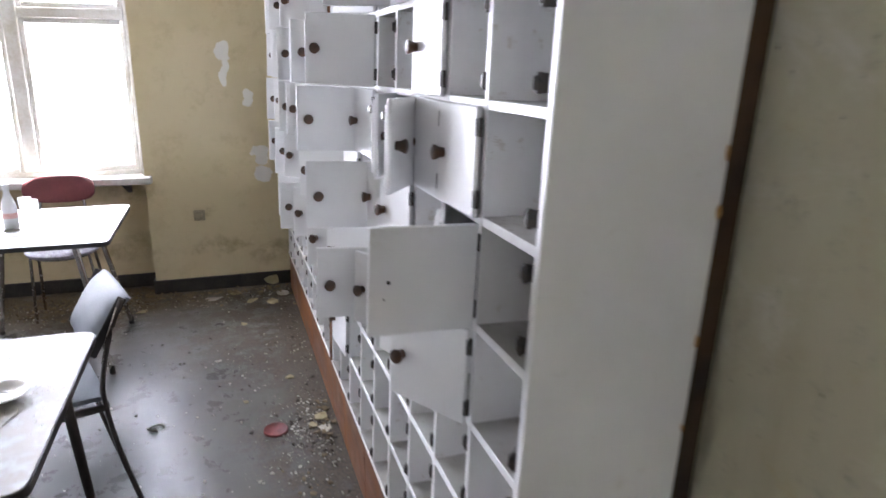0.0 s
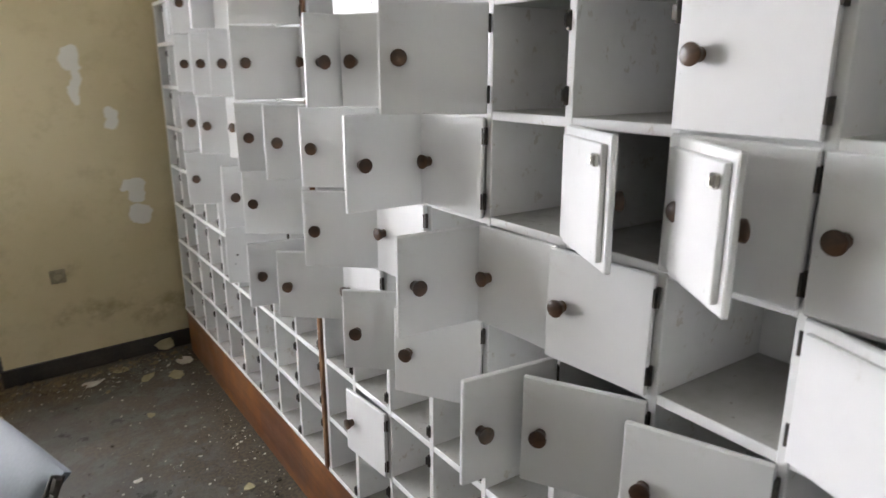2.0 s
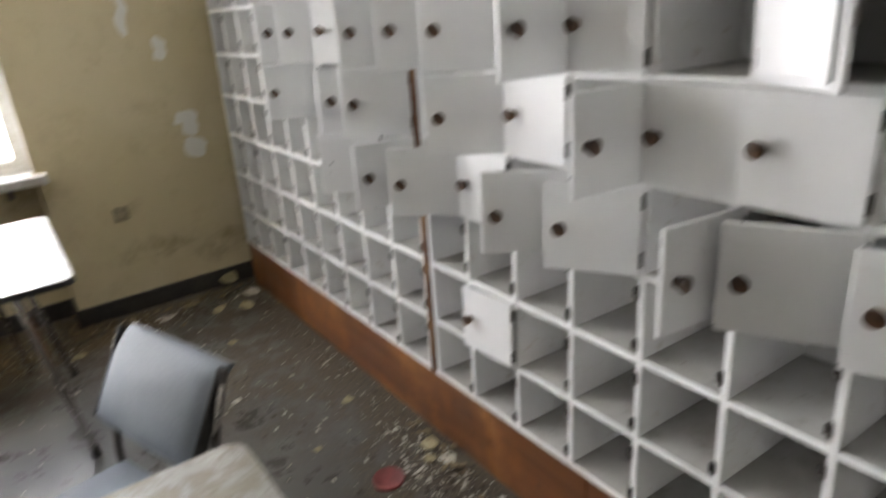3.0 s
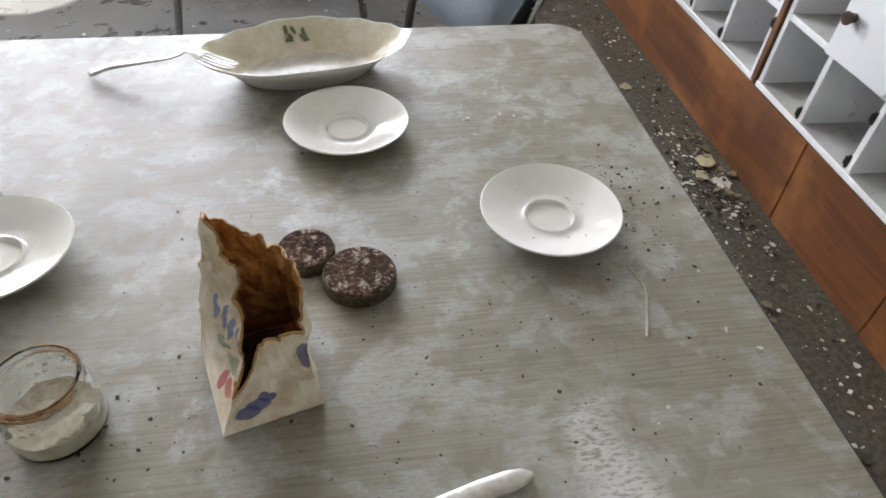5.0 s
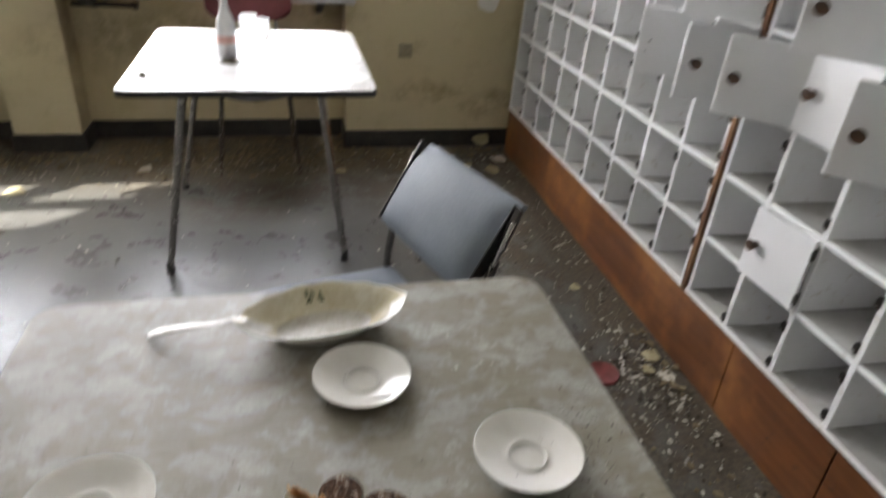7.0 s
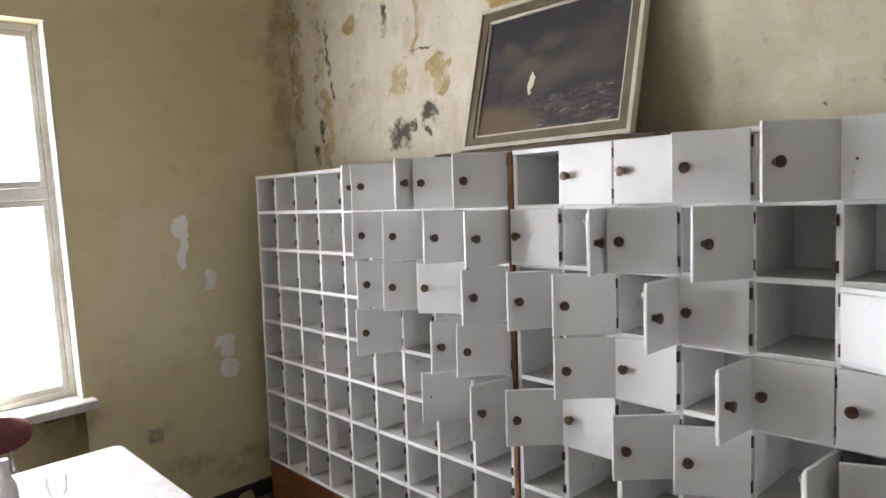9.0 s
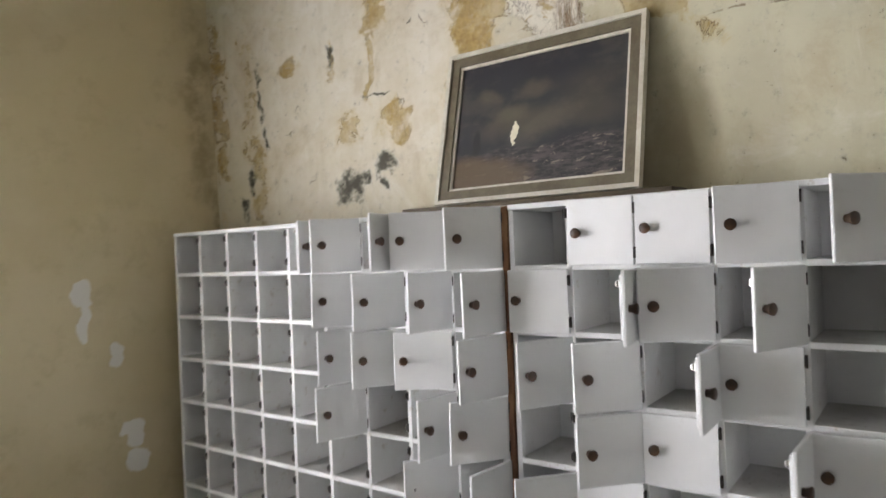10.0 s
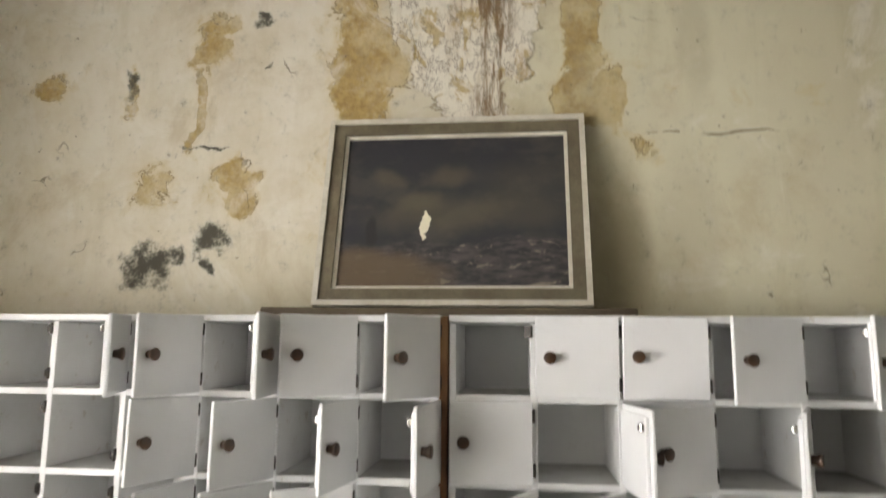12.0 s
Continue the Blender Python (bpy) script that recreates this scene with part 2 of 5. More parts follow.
    c = n.mix(n.calc('MULTIPLY', damp_shade, n.step(mid, 0.30, 0.62, 0.55, 1.0)), c, (0.33, 0.29, 0.19))
    split = n.calc('MULTIPLY', n.blob(n.warped(0.05, 7.0), (0.8, 1.91, 2.397), (3, 0.19, 0.0045), 0.4), n.step(n.noise(16, 4), 0.44, 0.54))
    c = n.mix(n.calc('MULTIPLY', split, 0.75), c, (0.17, 0.12, 0.06))
    # black mould
    mould = None
    for y, z, ry, rz in ((3.67, 2.02, 0.10, 0.075), (3.60, 2.045, 0.05, 0.03), (3.445, 2.10, 0.07, 0.06), (3.45, 2.00, 0.015, 0.03), (4.34, 2.09, 0.035, 0.06), (4.42, 1.96, 0.03, 0.05), (4.235, 2.28, 0.018, 0.05), (4.255, 2.46, 0.018, 0.10),
                         (4.27, 2.62, 0.02, 0.06), (3.755, 2.60, 0.016, 0.05), (3.50, 2.375, 0.09, 0.009), (3.28, 2.655, 0.016, 0.012), (3.30, 2.80, 0.03, 0.02)):
        f = n.blob(w2, (0.8, y, z), (3, ry, rz), 0.6)
        mould = f if mould is None else n.calc('MAXIMUM', mould, f)
    bloom = n.calc('ADD', mould, n.calc('MULTIPLY', n.calc('SUBTRACT', n.noise(20, 9, 0.75), 0.5), 3.6))
    c = n.mix(n.step(bloom, 0.05, 0.9, 0.0, 0.42), c, (0.27, 0.26, 0.20))
    mould = n.step(bloom, 0.42, 1.15)
    c = n.mix(n.calc('MULTIPLY', mould, 0.9), c, (0.05, 0.048, 0.035))
    # cracks and pin-holes
    crack = n.step(n.voronoi(1.7, vec=n.warped(0.4, 4.0)), 0.0015, 0.006, 1.0, 0.0)
    crack = n.calc('MULTIPLY', crack, n.step(n.noise(2.6, 4), 0.60, 0.66))
    c = n.mix(n.calc('MULTIPLY', crack, 0.7), c, (0.13, 0.10, 0.06))
    c = n.mix(n.calc('MULTIPLY', n.step(n.noise(40, 4, 0.7), 0.68, 0.72), 0.65), c, (0.16, 0.12, 0.07))
    h = n.calc('ADD', n.calc('MULTIPLY', n.calc('MULTIPLY', crust, bare), 1.6), n.calc('ADD', n.calc('MULTIPLY', fine, 0.15), n.calc('MULTIPLY', mid, 0.5)))
    n.bump(n.calc('SUBTRACT', h, n.calc('MULTIPLY', crack, 0.5)), 0.5, 0.008)
    return n.done(c, 0.85, spec=0.25)


def far_wall_material():
    """Yellow-olive distemper, dirtier low down by its own stains, with white patches where paint came away."""
    n = Nodes("yellow_distemper")
    w = n.warped(0.10, 11.0)
    big, mid = n.noise(1.6, 5), n.noise(7, 7, 0.7)
    c = n.mix(n.step(big, 0.35, 0.65), (0.60, 0.515, 0.315), (0.66, 0.575, 0.375))
    c = n.mix(n.calc('MULTIPLY', n.step(mid, 0.5, 0.7), 0.3), c, (0.42, 0.35, 0.18))
    white = None
    for x, z, rx, rz in ((0.085, 1.62, 0.035, 0.055), (0.082, 1.50, 0.022, 0.075), (0.222, 1.335, 0.032, 0.045), (0.27, 0.985, 0.055, 0.035), (0.285, 0.945, 0.035, 0.05),
                         (0.285, 0.825, 0.05, 0.045)):
        f = n.blob(w, (x - 0.030, 4.65, z - 0.030), (rx * 1.2, 3, rz * 1.2), 0.08)
        white = f if white is None else n.calc('MAXIMUM', white, f)
    c = n.mix(white, c, (0.79, 0.77, 0.71))
    stain = None
    for x, z, rx, rz in ((-0.05, 0.30, 0.22, 0.05), (0.30, 0.22, 0.20, 0.06), (-0.14, 0.555, 0.05, 0.05), (-0.62, 0.70, 0.20, 0.09), (0.70, 2.5, 0.07, 0.5), (0.75, 1.9, 0.04, 0.4),
                         (0.45, 2.42, 0.05, 0.04), (-1.5, 0.55, 0.4, 0.15), (-1.0, 0.30, 0.5, 0.08)):
        f = n.blob(n.warped(0.25, 5.0), (x, 4.65, z), (rx, 3, rz), 0.6)
        stain = f if stain is None else n.calc('MAXIMUM', stain, f)
    c = n.mix(n.calc('MULTIPLY', n.calc('MULTIPLY', stain, n.step(mid, 0.35, 0.6)), 0.5), c, (0.20, 0.145, 0.07))
    n.bump(n.calc('SUBTRACT', n.calc('ADD', n.calc('MULTIPLY', n.noise(50, 5), 0.25), n.calc('MULTIPLY', mid, 0.5)), n.calc('MULTIPLY', white, 0.5)), 0.35, 0.005)
    return n.done(c, 0.82, spec=0.25)


def floor_material():
    n = Nodes("dirty_grey_floor")
    big, mid, fine = n.noise(1.3, 6, 0.6), n.noise(6, 8, 0.7), n.noise(70, 4)
    c = n.mix(n.step(big, 0.35, 0.65), (0.070, 0.067, 0.060), (0.108, 0.104, 0.094))
    c = n.mix(n.calc('MULTIPLY', n.step(mid, 0.52, 0.72), 0.35), c, (0.155, 0.142, 0.105))
    c = n.mix(n.calc('MULTIPLY', n.step(n.noise(12, 6, 0.75), 0.60, 0.72), 0.35), c, (0.06, 0.055, 0.047))
    # earth and rubbed plaster along the walls; painted cabinet shade darkens the plinth side
    edge = None
    for x, y, rx, ry in ((-0.9, 4.55, 1.1, 0.50), (-0.85, 4.15, 0.55, 0.35), (-2.4, 4.6, 1.0, 0.35), (0.20, 4.45, 0.35, 0.30), (0.24, 2.35, 0.24, 0.60), (0.08, 3.75, 0.42, 0.75), (0.24, 1.5, 0.24, 0.8), (0.30, 3.4, 0.16, 0.6)):
        f = n.blob(n.warped(0.5, 2.5), (x, y, 0), (rx, ry, 3), 0.5)
        edge = f if edge is None else n.calc('MAXIMUM', edge, f)
    # strip before the plinth: dirt and the cabinet's shade in one dark colour
    strip = n.calc('MULTIPLY', n.blob(n.warped(0.14, 4.0), (0.34, 2.7, 0), (0.14, 2.0, 3), 0.45), n.step(mid, 0.25, 0.45))
    dirt = n.calc('MAXIMUM', n.calc('MULTIPLY', edge, n.step(mid, 0.36, 0.56)), strip)
    c = n.mix(n.calc('MULTIPLY', dirt, 0.8), c, n.mix(n.step(fine, 0.4, 0.6), (0.045, 0.034, 0.019), (0.105, 0.082, 0.045)))
    earth = n.calc('MULTIPLY', n.blob(n.warped(0.35, 3.5), (-0.95, 4.62, 0), (0.95, 0.38, 3), 0.4), n.step(n.noise(9, 7, 0.7), 0.34, 0.56))
    c = n.mix(n.calc('MULTIPLY', earth, 0.85), c, n.mix(n.step(fine, 0.38, 0.62), (0.10, 0.068, 0.034), (0.20, 0.148, 0.080)))
    c = n.mix(n.calc('MULTIPLY', n.step(n.noise(90, 2), 0.70, 0.76), 0.5), c, (0.42, 0.40, 0.34))
    n.bump(n.calc('ADD', n.calc('MULTIPLY', mid, 0.6), n.calc('ADD', n.calc('MULTIPLY', fine, 0.25), n.calc('MAXIMUM', dirt, earth))), 0.25, 0.006)
    gloss = n.calc('ADD', n.step(mid, 0.30, 0.75, 0.25, 0.37), n.calc('MULTIPLY', n.calc('MAXIMUM', dirt, earth), 0.35))
    return n.done(c, gloss)


def laminate_material():
    """Grey linen-pattern laminate with many pale, wiped blotches and dust; a broad sheen."""
    n = Nodes("grey_laminate")
    lines = n.noise(1.0, 3, 0.5, vec=n.map((14, 400, 4)))
    weave = n.noise(1.0, 4, 0.65, vec=n.map((170, 430, 60)))
    cloud = n.noise(3.2, 5, 0.6)
    blotch = n.noise(19, 6, 0.60, vec=n.map((0.8, 1.0, 1)), warp=0.4)
    small = n.noise(34, 6, 0.66, warp=0.3)
    c = n.mix(n.step(lines, 0.30, 0.70), (0.185, 0.165, 0.115), (0.245, 0.226, 0.172))
    c = n.mix(n.step(cloud, 0.38, 0.62, 0.0, 0.5), c, (0.30, 0.288, 0.245))
    # pale film: broad clouds broken by the linen relief, then smaller crisp rubs
    film = n.calc('MULTIPLY', n.step(blotch, 0.47, 0.58), n.step(weave, 0.36, 0.60, 0.45, 1.0))
    c = n.mix(n.calc('MULTIPLY', film, 0.46), c, (0.47, 0.47, 0.465))
    rubs = n.calc('MULTIPLY', n.step(small, 0.53, 0.63), n.step(n.noise(6.5, 4), 0.44, 0.60))
    c = n.mix(n.calc('MULTIPLY', n.calc('MULTIPLY', rubs, n.step(weave, 0.40, 0.60, 0.45, 1.0)), 0.50), c, (0.52, 0.51, 0.49))
    c = n.mix(n.calc('MULTIPLY', n.step(small, 0.47, 0.38), 0.40), c, (0.15, 0.13, 0.085))
    c = n.mix(n.calc('MULTIPLY', n.step(weave, 0.55, 0.68), 0.22), c, (0.13, 0.11, 0.07))
    # one long wiped smear
    smear = n.calc('MULTIPLY', n.blob(n.warped(0.05, 18.0), (-0.567, 1.383, 0.745), (0.022, 0.075, 3), 0.5), n.step(weave, 0.36, 0.56))
    c = n.mix(n.calc('MULTIPLY', smear, 0.6), c, (0.66, 0.655, 0.64))
    c = n.mix(n.calc('MULTIPLY', n.step(n.noise(120, 2), 0.71, 0.76), 0.7), c, (0.09, 0.08, 0.06))
    n.bump(n.calc('ADD', n.calc('MULTIPLY', lines, 0.6), n.calc('ADD', n.calc('MULTIPLY', weave, 0.4), n.calc('MULTIPLY', blotch, 0.5))), 0.14, 0.001)
    return n.done(c, n.calc('ADD', n.step(cloud, 0.35, 0.65, 0.46, 0.53), n.calc('MULTIPLY', film, 0.05)), spec=0.75)


def canvas_material():
    """A dark landscape: grey sky with brownish clouds over a low town and a brown bank."""
    n = Nodes("painted_canvas")
    w = n.warped(0.10, 7.0)
    cloud = n.noise(5.0, 6, 0.6, vec=n.map((1, 1, 1.8)))
    c = n.mix(n.step(cloud, 0.45, 0.65), (0.028, 0.027, 0.033), (0.060, 0.055, 0.048))
    for y, z, ry, rz, k in ((0.06, -0.02, 0.16, 0.05, 0.8), (0.10, 0.02, 0.05, 0.035, 1.0), (0.20, 0.10, 0.05, 0.022, 1.0), (0.02, 0.10, 0.07, 0.030, 0.9), (-0.18, -0.01, 0.14, 0.06, 0.6), (-0.22, 0.10, 0.14, 0.06, 0.4)):
        c = n.mix(n.calc('MULTIPLY', n.blob(w, (0, y, z), (3, ry, rz), 0.6), 0.6 * k), c, (0.118, 0.102, 0.062))
    town = n.noise(14, 7, 0.75, vec=n.map((1, 1, 4)))
    sep = n.add("ShaderNodeSeparateXYZ")
    n.put(sep.inputs[0], w)
    low = n.step(sep.outputs[2], -0.115, -0.095, 1.0, 0.0)
    ground = n.mix(n.step(town, 0.42, 0.60), (0.030, 0.026, 0.030), (0.085, 0.075, 0.068))
    ground = n.mix(n.calc('MULTIPLY', n.step(n.noise(15, 7, 0.7, vec=n.map((1, 1, 3.2), rot=(0.12, 0, 0)), warp=0.6), 0.57, 0.63), 0.9), ground, (0.26, 0.22, 0.17))
    c = n.mix(low, c, ground)
    bank = n.blob(n.warped(0.06, 9.0), (0, 0.26, -0.215), (3, 0.24, 0.085), 0.25)
    c = n.mix(n.calc('MULTIPLY', bank, 0.9), c, (0.125, 0.088, 0.050))
    c = n.mix(n.blob(n.warped(0.02, 20.0), (0, 0.235, -0.07), (3, 0.017, 0.045), 0.4), c, (0.022, 0.021, 0.022))
    n.bump(n.calc('ADD', n.noise(160, 2), cloud), 0.12, 0.001)
    return n.done(c, n.step(cloud, 0.3, 0.7, 0.32, 0.5))


def bag_material():
    """Cream paper with faded blue bars, a red mark and a dark blue lozenge."""
    n = Nodes("printed_paper")
    c = n.mix(n.step(n.noise(45, 6, 0.65), 0.35, 0.65), (0.62, 0.51, 0.34), (0.80, 0.74, 0.61))
    c = n.mix(n.calc('MULTIPLY', n.step(n.noise(26, 5, 0.7, warp=0.5), 0.58, 0.70), 0.45), c, (0.46, 0.31, 0.15))
    w = n.warped(0.0018, 90.0)
    marks = [((-0.80, 1.497 + 0.0070 * k, 0.798 + 0.0030 * k), (0.03, 0.0024, 0.013), (0.20, 0.25, 0.45)) for k in range(5)]
    marks += [((-0.80, 1.500, 0.779), (0.03, 0.010, 0.004), (0.34, 0.36, 0.27)), ((-0.80, 1.515, 0.785), (0.03, 0.007, 0.004), (0.30, 0.33, 0.26)),
              ((-0.80, 1.489, 0.768), (0.03, 0.007, 0.007), (0.60, 0.16, 0.14)), ((-0.80, 1.500, 0.763), (0.03, 0.004, 0.009), (0.55, 0.13, 0.13)), ((-0.80, 1.54, 0.845), (0.03, 0.006, 0.005), (0.60, 0.30, 0.22)),
              ((-0.781, 1.472, 0.7575), (0.0085, 0.02, 0.0042), (0.06, 0.07, 0.22)), ((-0.774, 1.474, 0.7620), (0.0085, 0.02, 0.0045), (0.07, 0.08, 0.24)), ((-0.768, 1.476, 0.7665), (0.0060, 0.02, 0.0040), (0.06, 0.07, 0.22)),
              ((-0.740, 1.49, 0.795), (0.006, 0.02, 0.011), (0.10, 0.10, 0.20))]
    for centre, radii, col in marks:
        c = n.mix(n.calc('MULTIPLY', n.blob(w, centre, radii, 0.10), 0.85), c, col)
    n.bump(n.calc('ADD', n.noise(60, 6, 0.65, warp=0.5), n.calc('MULTIPLY', n.voronoi(85), 0.8)), 0.5, 0.003)
    return n.done(c, 0.70)


def glass_material(name, tint, rough=0.0):
    m = bpy.data.materials.new(name)
    m.use_nodes = True
    b = m.node_tree.nodes["Principled BSDF"]
    b.inputs["Base Color"].default_value = (*tint, 1)
    b.inputs["Roughness"].default_value, b.inputs["IOR"].default_value = rough, 1.45
    b.inputs["Transmission Weight"].default_value = 1.0
    return m


def glow_material(name, colour, strength):
    m = bpy.data.materials.new(name)
    m.use_nodes = True
    b = m.node_tree.nodes["Principled BSDF"]
    b.inputs["Base Color"].default_value = (0.8, 0.8, 0.8, 1)
    b.inputs["Emission Color"].default_value = (*colour, 1)
    b.inputs["Emission Strength"].default_value = strength
    return m


PAINT, SHELF, EDGE = paint_material(), shelf_material(), edge_material()
PLINTH = timber_material("varnished_plinth", (0.100, 0.034, 0.011), (0.190, 0.070, 0.022), (0.41, 0.175, 0.052), 0.42, 1, 0.7)
POST = timber_material("rusty_post", (0.05, 0.020, 0.010), (0.21, 0.085, 0.030), (0.36, 0.20, 0.09), 0.7, 2)
PLANK = timber_material("old_plank", (0.07, 0.05, 0.03), (0.13, 0.098, 0.058), (0.22, 0.18, 0.11), 0.7)
# near-black brown that stands for shadow behind the near cabinet
GAP_SHADE = timber_material("gap_shade_brown", (0.012, 0.009, 0.006), (0.032, 0.022, 0.013), (0.085, 0.045, 0.018), 0.8, 2)
KNOB = timber_material("brown_knob", (0.030, 0.016, 0.009), (0.085, 0.042, 0.019), (0.20, 0.098, 0.040), 0.35, 0, 0.5)
STEEL = plain("dark_hinge_steel", (0.05, 0.048, 0.046), (0.10, 0.085, 0.07), 0.5, 0.7, 30, 150)
CATCH = plain("bright_catch", (0.62, 0.61, 0.58), (0.40, 0.38, 0.33), 0.25, 0.9, 40, 200)
HOLE = plain("hole_black", (0.01, 0.01, 0.01), (0.02, 0.018, 0.015), 0.9)
LONG_WALL, FAR_WALL, FLOOR = long_wall_material(), far_wall_material(), floor_material()
BLANK_WALL = plain("pale_plaster", (0.30, 0.29, 0.26), (0.25, 0.24, 0.21), 0.85, 0, 1.5, 40, 0.3, 0.004, 0.25)
PALE_WALL = plain("cream_plaster", (0.64, 0.62, 0.56), (0.55, 0.53, 0.47), 0.85, 0, 1.5, 40, 0.3, 0.004, 0.25)
CEILING = plain("ceiling_whitewash", (0.52, 0.50, 0.46), (0.42, 0.40, 0.36), 0.9, 0, 1.2, 35, 0.3, 0.004, 0.2)
SKIRT = plain("black_skirting", (0.018, 0.016, 0.015), (0.05, 0.043, 0.036), 0.55, 0, 7, 60, 0.3, 0.004)
WINDOW = plain("white_window_paint", (0.78, 0.77, 0.73), (0.60, 0.56, 0.47), 0.45, 0, 5, 60, 0.4, 0.004)
SILL_M = plain("dusty_sill", (0.62, 0.61, 0.58), (0.42, 0.39, 0.34), 0.55, 0, 7, 50, 0.3, 0.004)
PANE = glass_material("window_glass", (0.97, 0.98, 0.98))
LAMINATE = laminate_material()
WHITE_TOP = plain("white_laminate", (0.80, 0.80, 0.80), (0.70, 0.70, 0.69), 0.24, 0, 4, 40, 0.04)
RUBBER = plain("black_edging", (0.015, 0.015, 0.016), (0.035, 0.033, 0.03), 0.4)
CHROME = plain("dull_chrome", (0.55, 0.54, 0.52), (0.42, 0.40, 0.37), 0.20, 1.0, 60, 240, 0.02, 0.0005)
DARK_TUBE = plain("dark_tube", (0.06, 0.055, 0.05), (0.10, 0.09, 0.08), 0.40, 0.6, 18, 120, 0.03, 0.0005)
VINYL = plain("blue_grey_vinyl", (0.145, 0.168, 0.20), (0.19, 0.213, 0.245), 0.58, 0, 5, 130, 0.25, 0.002)
MAROON = plain("maroon_vinyl", (0.16, 0.035, 0.04), (0.22, 0.06, 0.06), 0.45, 0, 6, 120, 0.2, 0.002)
SEAT_F = plain("faded_patterned_seat", (0.34, 0.33, 0.36), (0.16, 0.14, 0.17), 0.6, 0, 30, 120, 0.2, 0.002)
CHINA = plain("white_china", (0.80, 0.79, 0.75), (0.74, 0.72, 0.66), 0.06, 0, 8, 60, 0.01, 0.0006, spread=0.02)
CHINA_OLD = plain("stained_china", (0.72, 0.69, 0.57), (0.55, 0.49, 0.32), 0.16, 0, 22, 120, 0.03, 0.001, spread=0.05)
DISH_FLOOR = plain("dusty_dish_floor", (0.60, 0.58, 0.52), (0.42, 0.39, 0.30), 0.35, 0, 30, 160, 0.05, 0.001)
PRINT = plain("olive_transfer_print", (0.10, 0.11, 0.06), (0.20, 0.20, 0.12), 0.3)
CUTLERY = plain("worn_cutlery", (0.62, 0.61, 0.58), (0.48, 0.46, 0.42), 0.42, 1.0, 90, 400)
def rust_material():
    n = Nodes("flaking_rust")
    big, fine, patch = n.noise(120, 6, 0.7), n.noise(380, 4, 0.7), n.noise(62, 5, 0.6)
    c = n.mix(n.step(big, 0.36, 0.62), (0.022, 0.009, 0.004), (0.105, 0.043, 0.013))
    white = n.calc('MULTIPLY', n.step(n.calc('ADD', n.calc('MULTIPLY', fine, 0.5), n.calc('MULTIPLY', big, 0.5)), 0.50, 0.58), n.step(patch, 0.44, 0.60, 0.15, 0.85))
    c = n.mix(white, c, (0.42, 0.37, 0.30))
    n.bump(n.calc('ADD', big, n.calc('MULTIPLY', fine, 0.6)), 0.9, 0.002)
    return n.done(c, 0.85, spec=0.25)


RUST = rust_material()
RUST_SIDE = plain("olive_rust", (0.10, 0.085, 0.04), (0.035, 0.024, 0.014), 0.7, 0.0, 130, 500, 0.5, 0.003)
PAPER = bag_material()
PAPER_IN = plain("brown_bag_lining", (0.62, 0.27, 0.06), (0.26, 0.09, 0.022), 0.45, 0, 45, 260, 0.3, 0.003)
EDGE_TAN = plain("tan_paper_edge", (0.50, 0.29, 0.11), (0.34, 0.17, 0.06), 0.8, 0, 120, 500, 0.3, 0.001)
COFFEE = plain("dark_grounds", (0.03, 0.012, 0.006), (0.06, 0.025, 0.01), 0.9, 0, 60, 220, 0.6, 0.003)
JAR_GLASS = glass_material("jar_glass", (0.95, 0.965, 0.93), 0.0)
DUSTY_GLASS = glass_material("dusty_glass", (0.95, 0.95, 0.95), 0.35)
RESIDUE = plain("dried_residue", (0.84, 0.80, 0.69), (0.62, 0.54, 0.40), 0.7, 0, 110, 400, 0.6, 0.003)
RUST_RIM = plain("rusty_ring", (0.55, 0.34, 0.15), (0.24, 0.10, 0.03), 0.7, 0.0, 150, 600, 0.4, 0.002)
FRAME_W = plain("cream_frame", (0.66, 0.63, 0.54), (0.52, 0.48, 0.38), 0.5, 0, 9, 70)
FRAME_O = plain("olive_frame", (0.115, 0.092, 0.055), (0.17, 0.145, 0.09), 0.5, 0, 14, 120, 0.2)
CANVAS = canvas_material()
TORN = plain("bare_canvas", (0.72, 0.68, 0.52), (0.62, 0.57, 0.42), 0.8)
CHIP = plain("plaster_chips", (0.50, 0.47, 0.38), (0.72, 0.70, 0.64), 0.85, 0, 3, 60)
CHIP_Y = plain("yellow_paint_flake", (0.36, 0.31, 0.17), (0.46, 0.41, 0.26), 0.8, 0, 6, 60)
RUBBLE = plain("brown_rubble", (0.15, 0.11, 0.06), (0.30, 0.245, 0.15), 0.9, 0, 5, 60)
CHIP_D = plain("dark_crumbs", (0.035, 0.028, 0.02), (0.09, 0.075, 0.05), 0.9, 0, 4, 60)
RED = plain("red_plastic", (0.24, 0.05, 0.045), (0.16, 0.04, 0.035), 0.5, 0, 20, 90)
MILK = plain("milky_bottle", (0.78, 0.78, 0.78), (0.70, 0.70, 0.70), 0.25, 0, 10, 60)
SOCKET = plain("aged_socket", (0.36, 0.31, 0.20), (0.24, 0.20, 0.12), 0.5, 0, 20, 90)
LABEL_R = plain("red_label", (0.62, 0.33, 0.29), (0.72, 0.50, 0.46), 0.5, 0, 40, 160)


# ---- mesh helpers ----
def mesh_of(name, bm, material, smooth=False):
    me = bpy.data.meshes.new(name)
    bmesh.ops.recalc_face_normals(bm, faces=bm.faces[:])
    bm.to_mesh(me)
    bm.free()
    me.materials.append(material)
    if smooth:
        for p in me.polygons:
            p.use_smooth = True
        me.set_sharp_from_angle(angle=radians(38))
    return me


def part(name, bm, material, parent, label="", smooth=False):
    ob = new(name, mesh_of(name, bm, material, smooth))
    ob.parent = parent
    return tagged(ob, label)


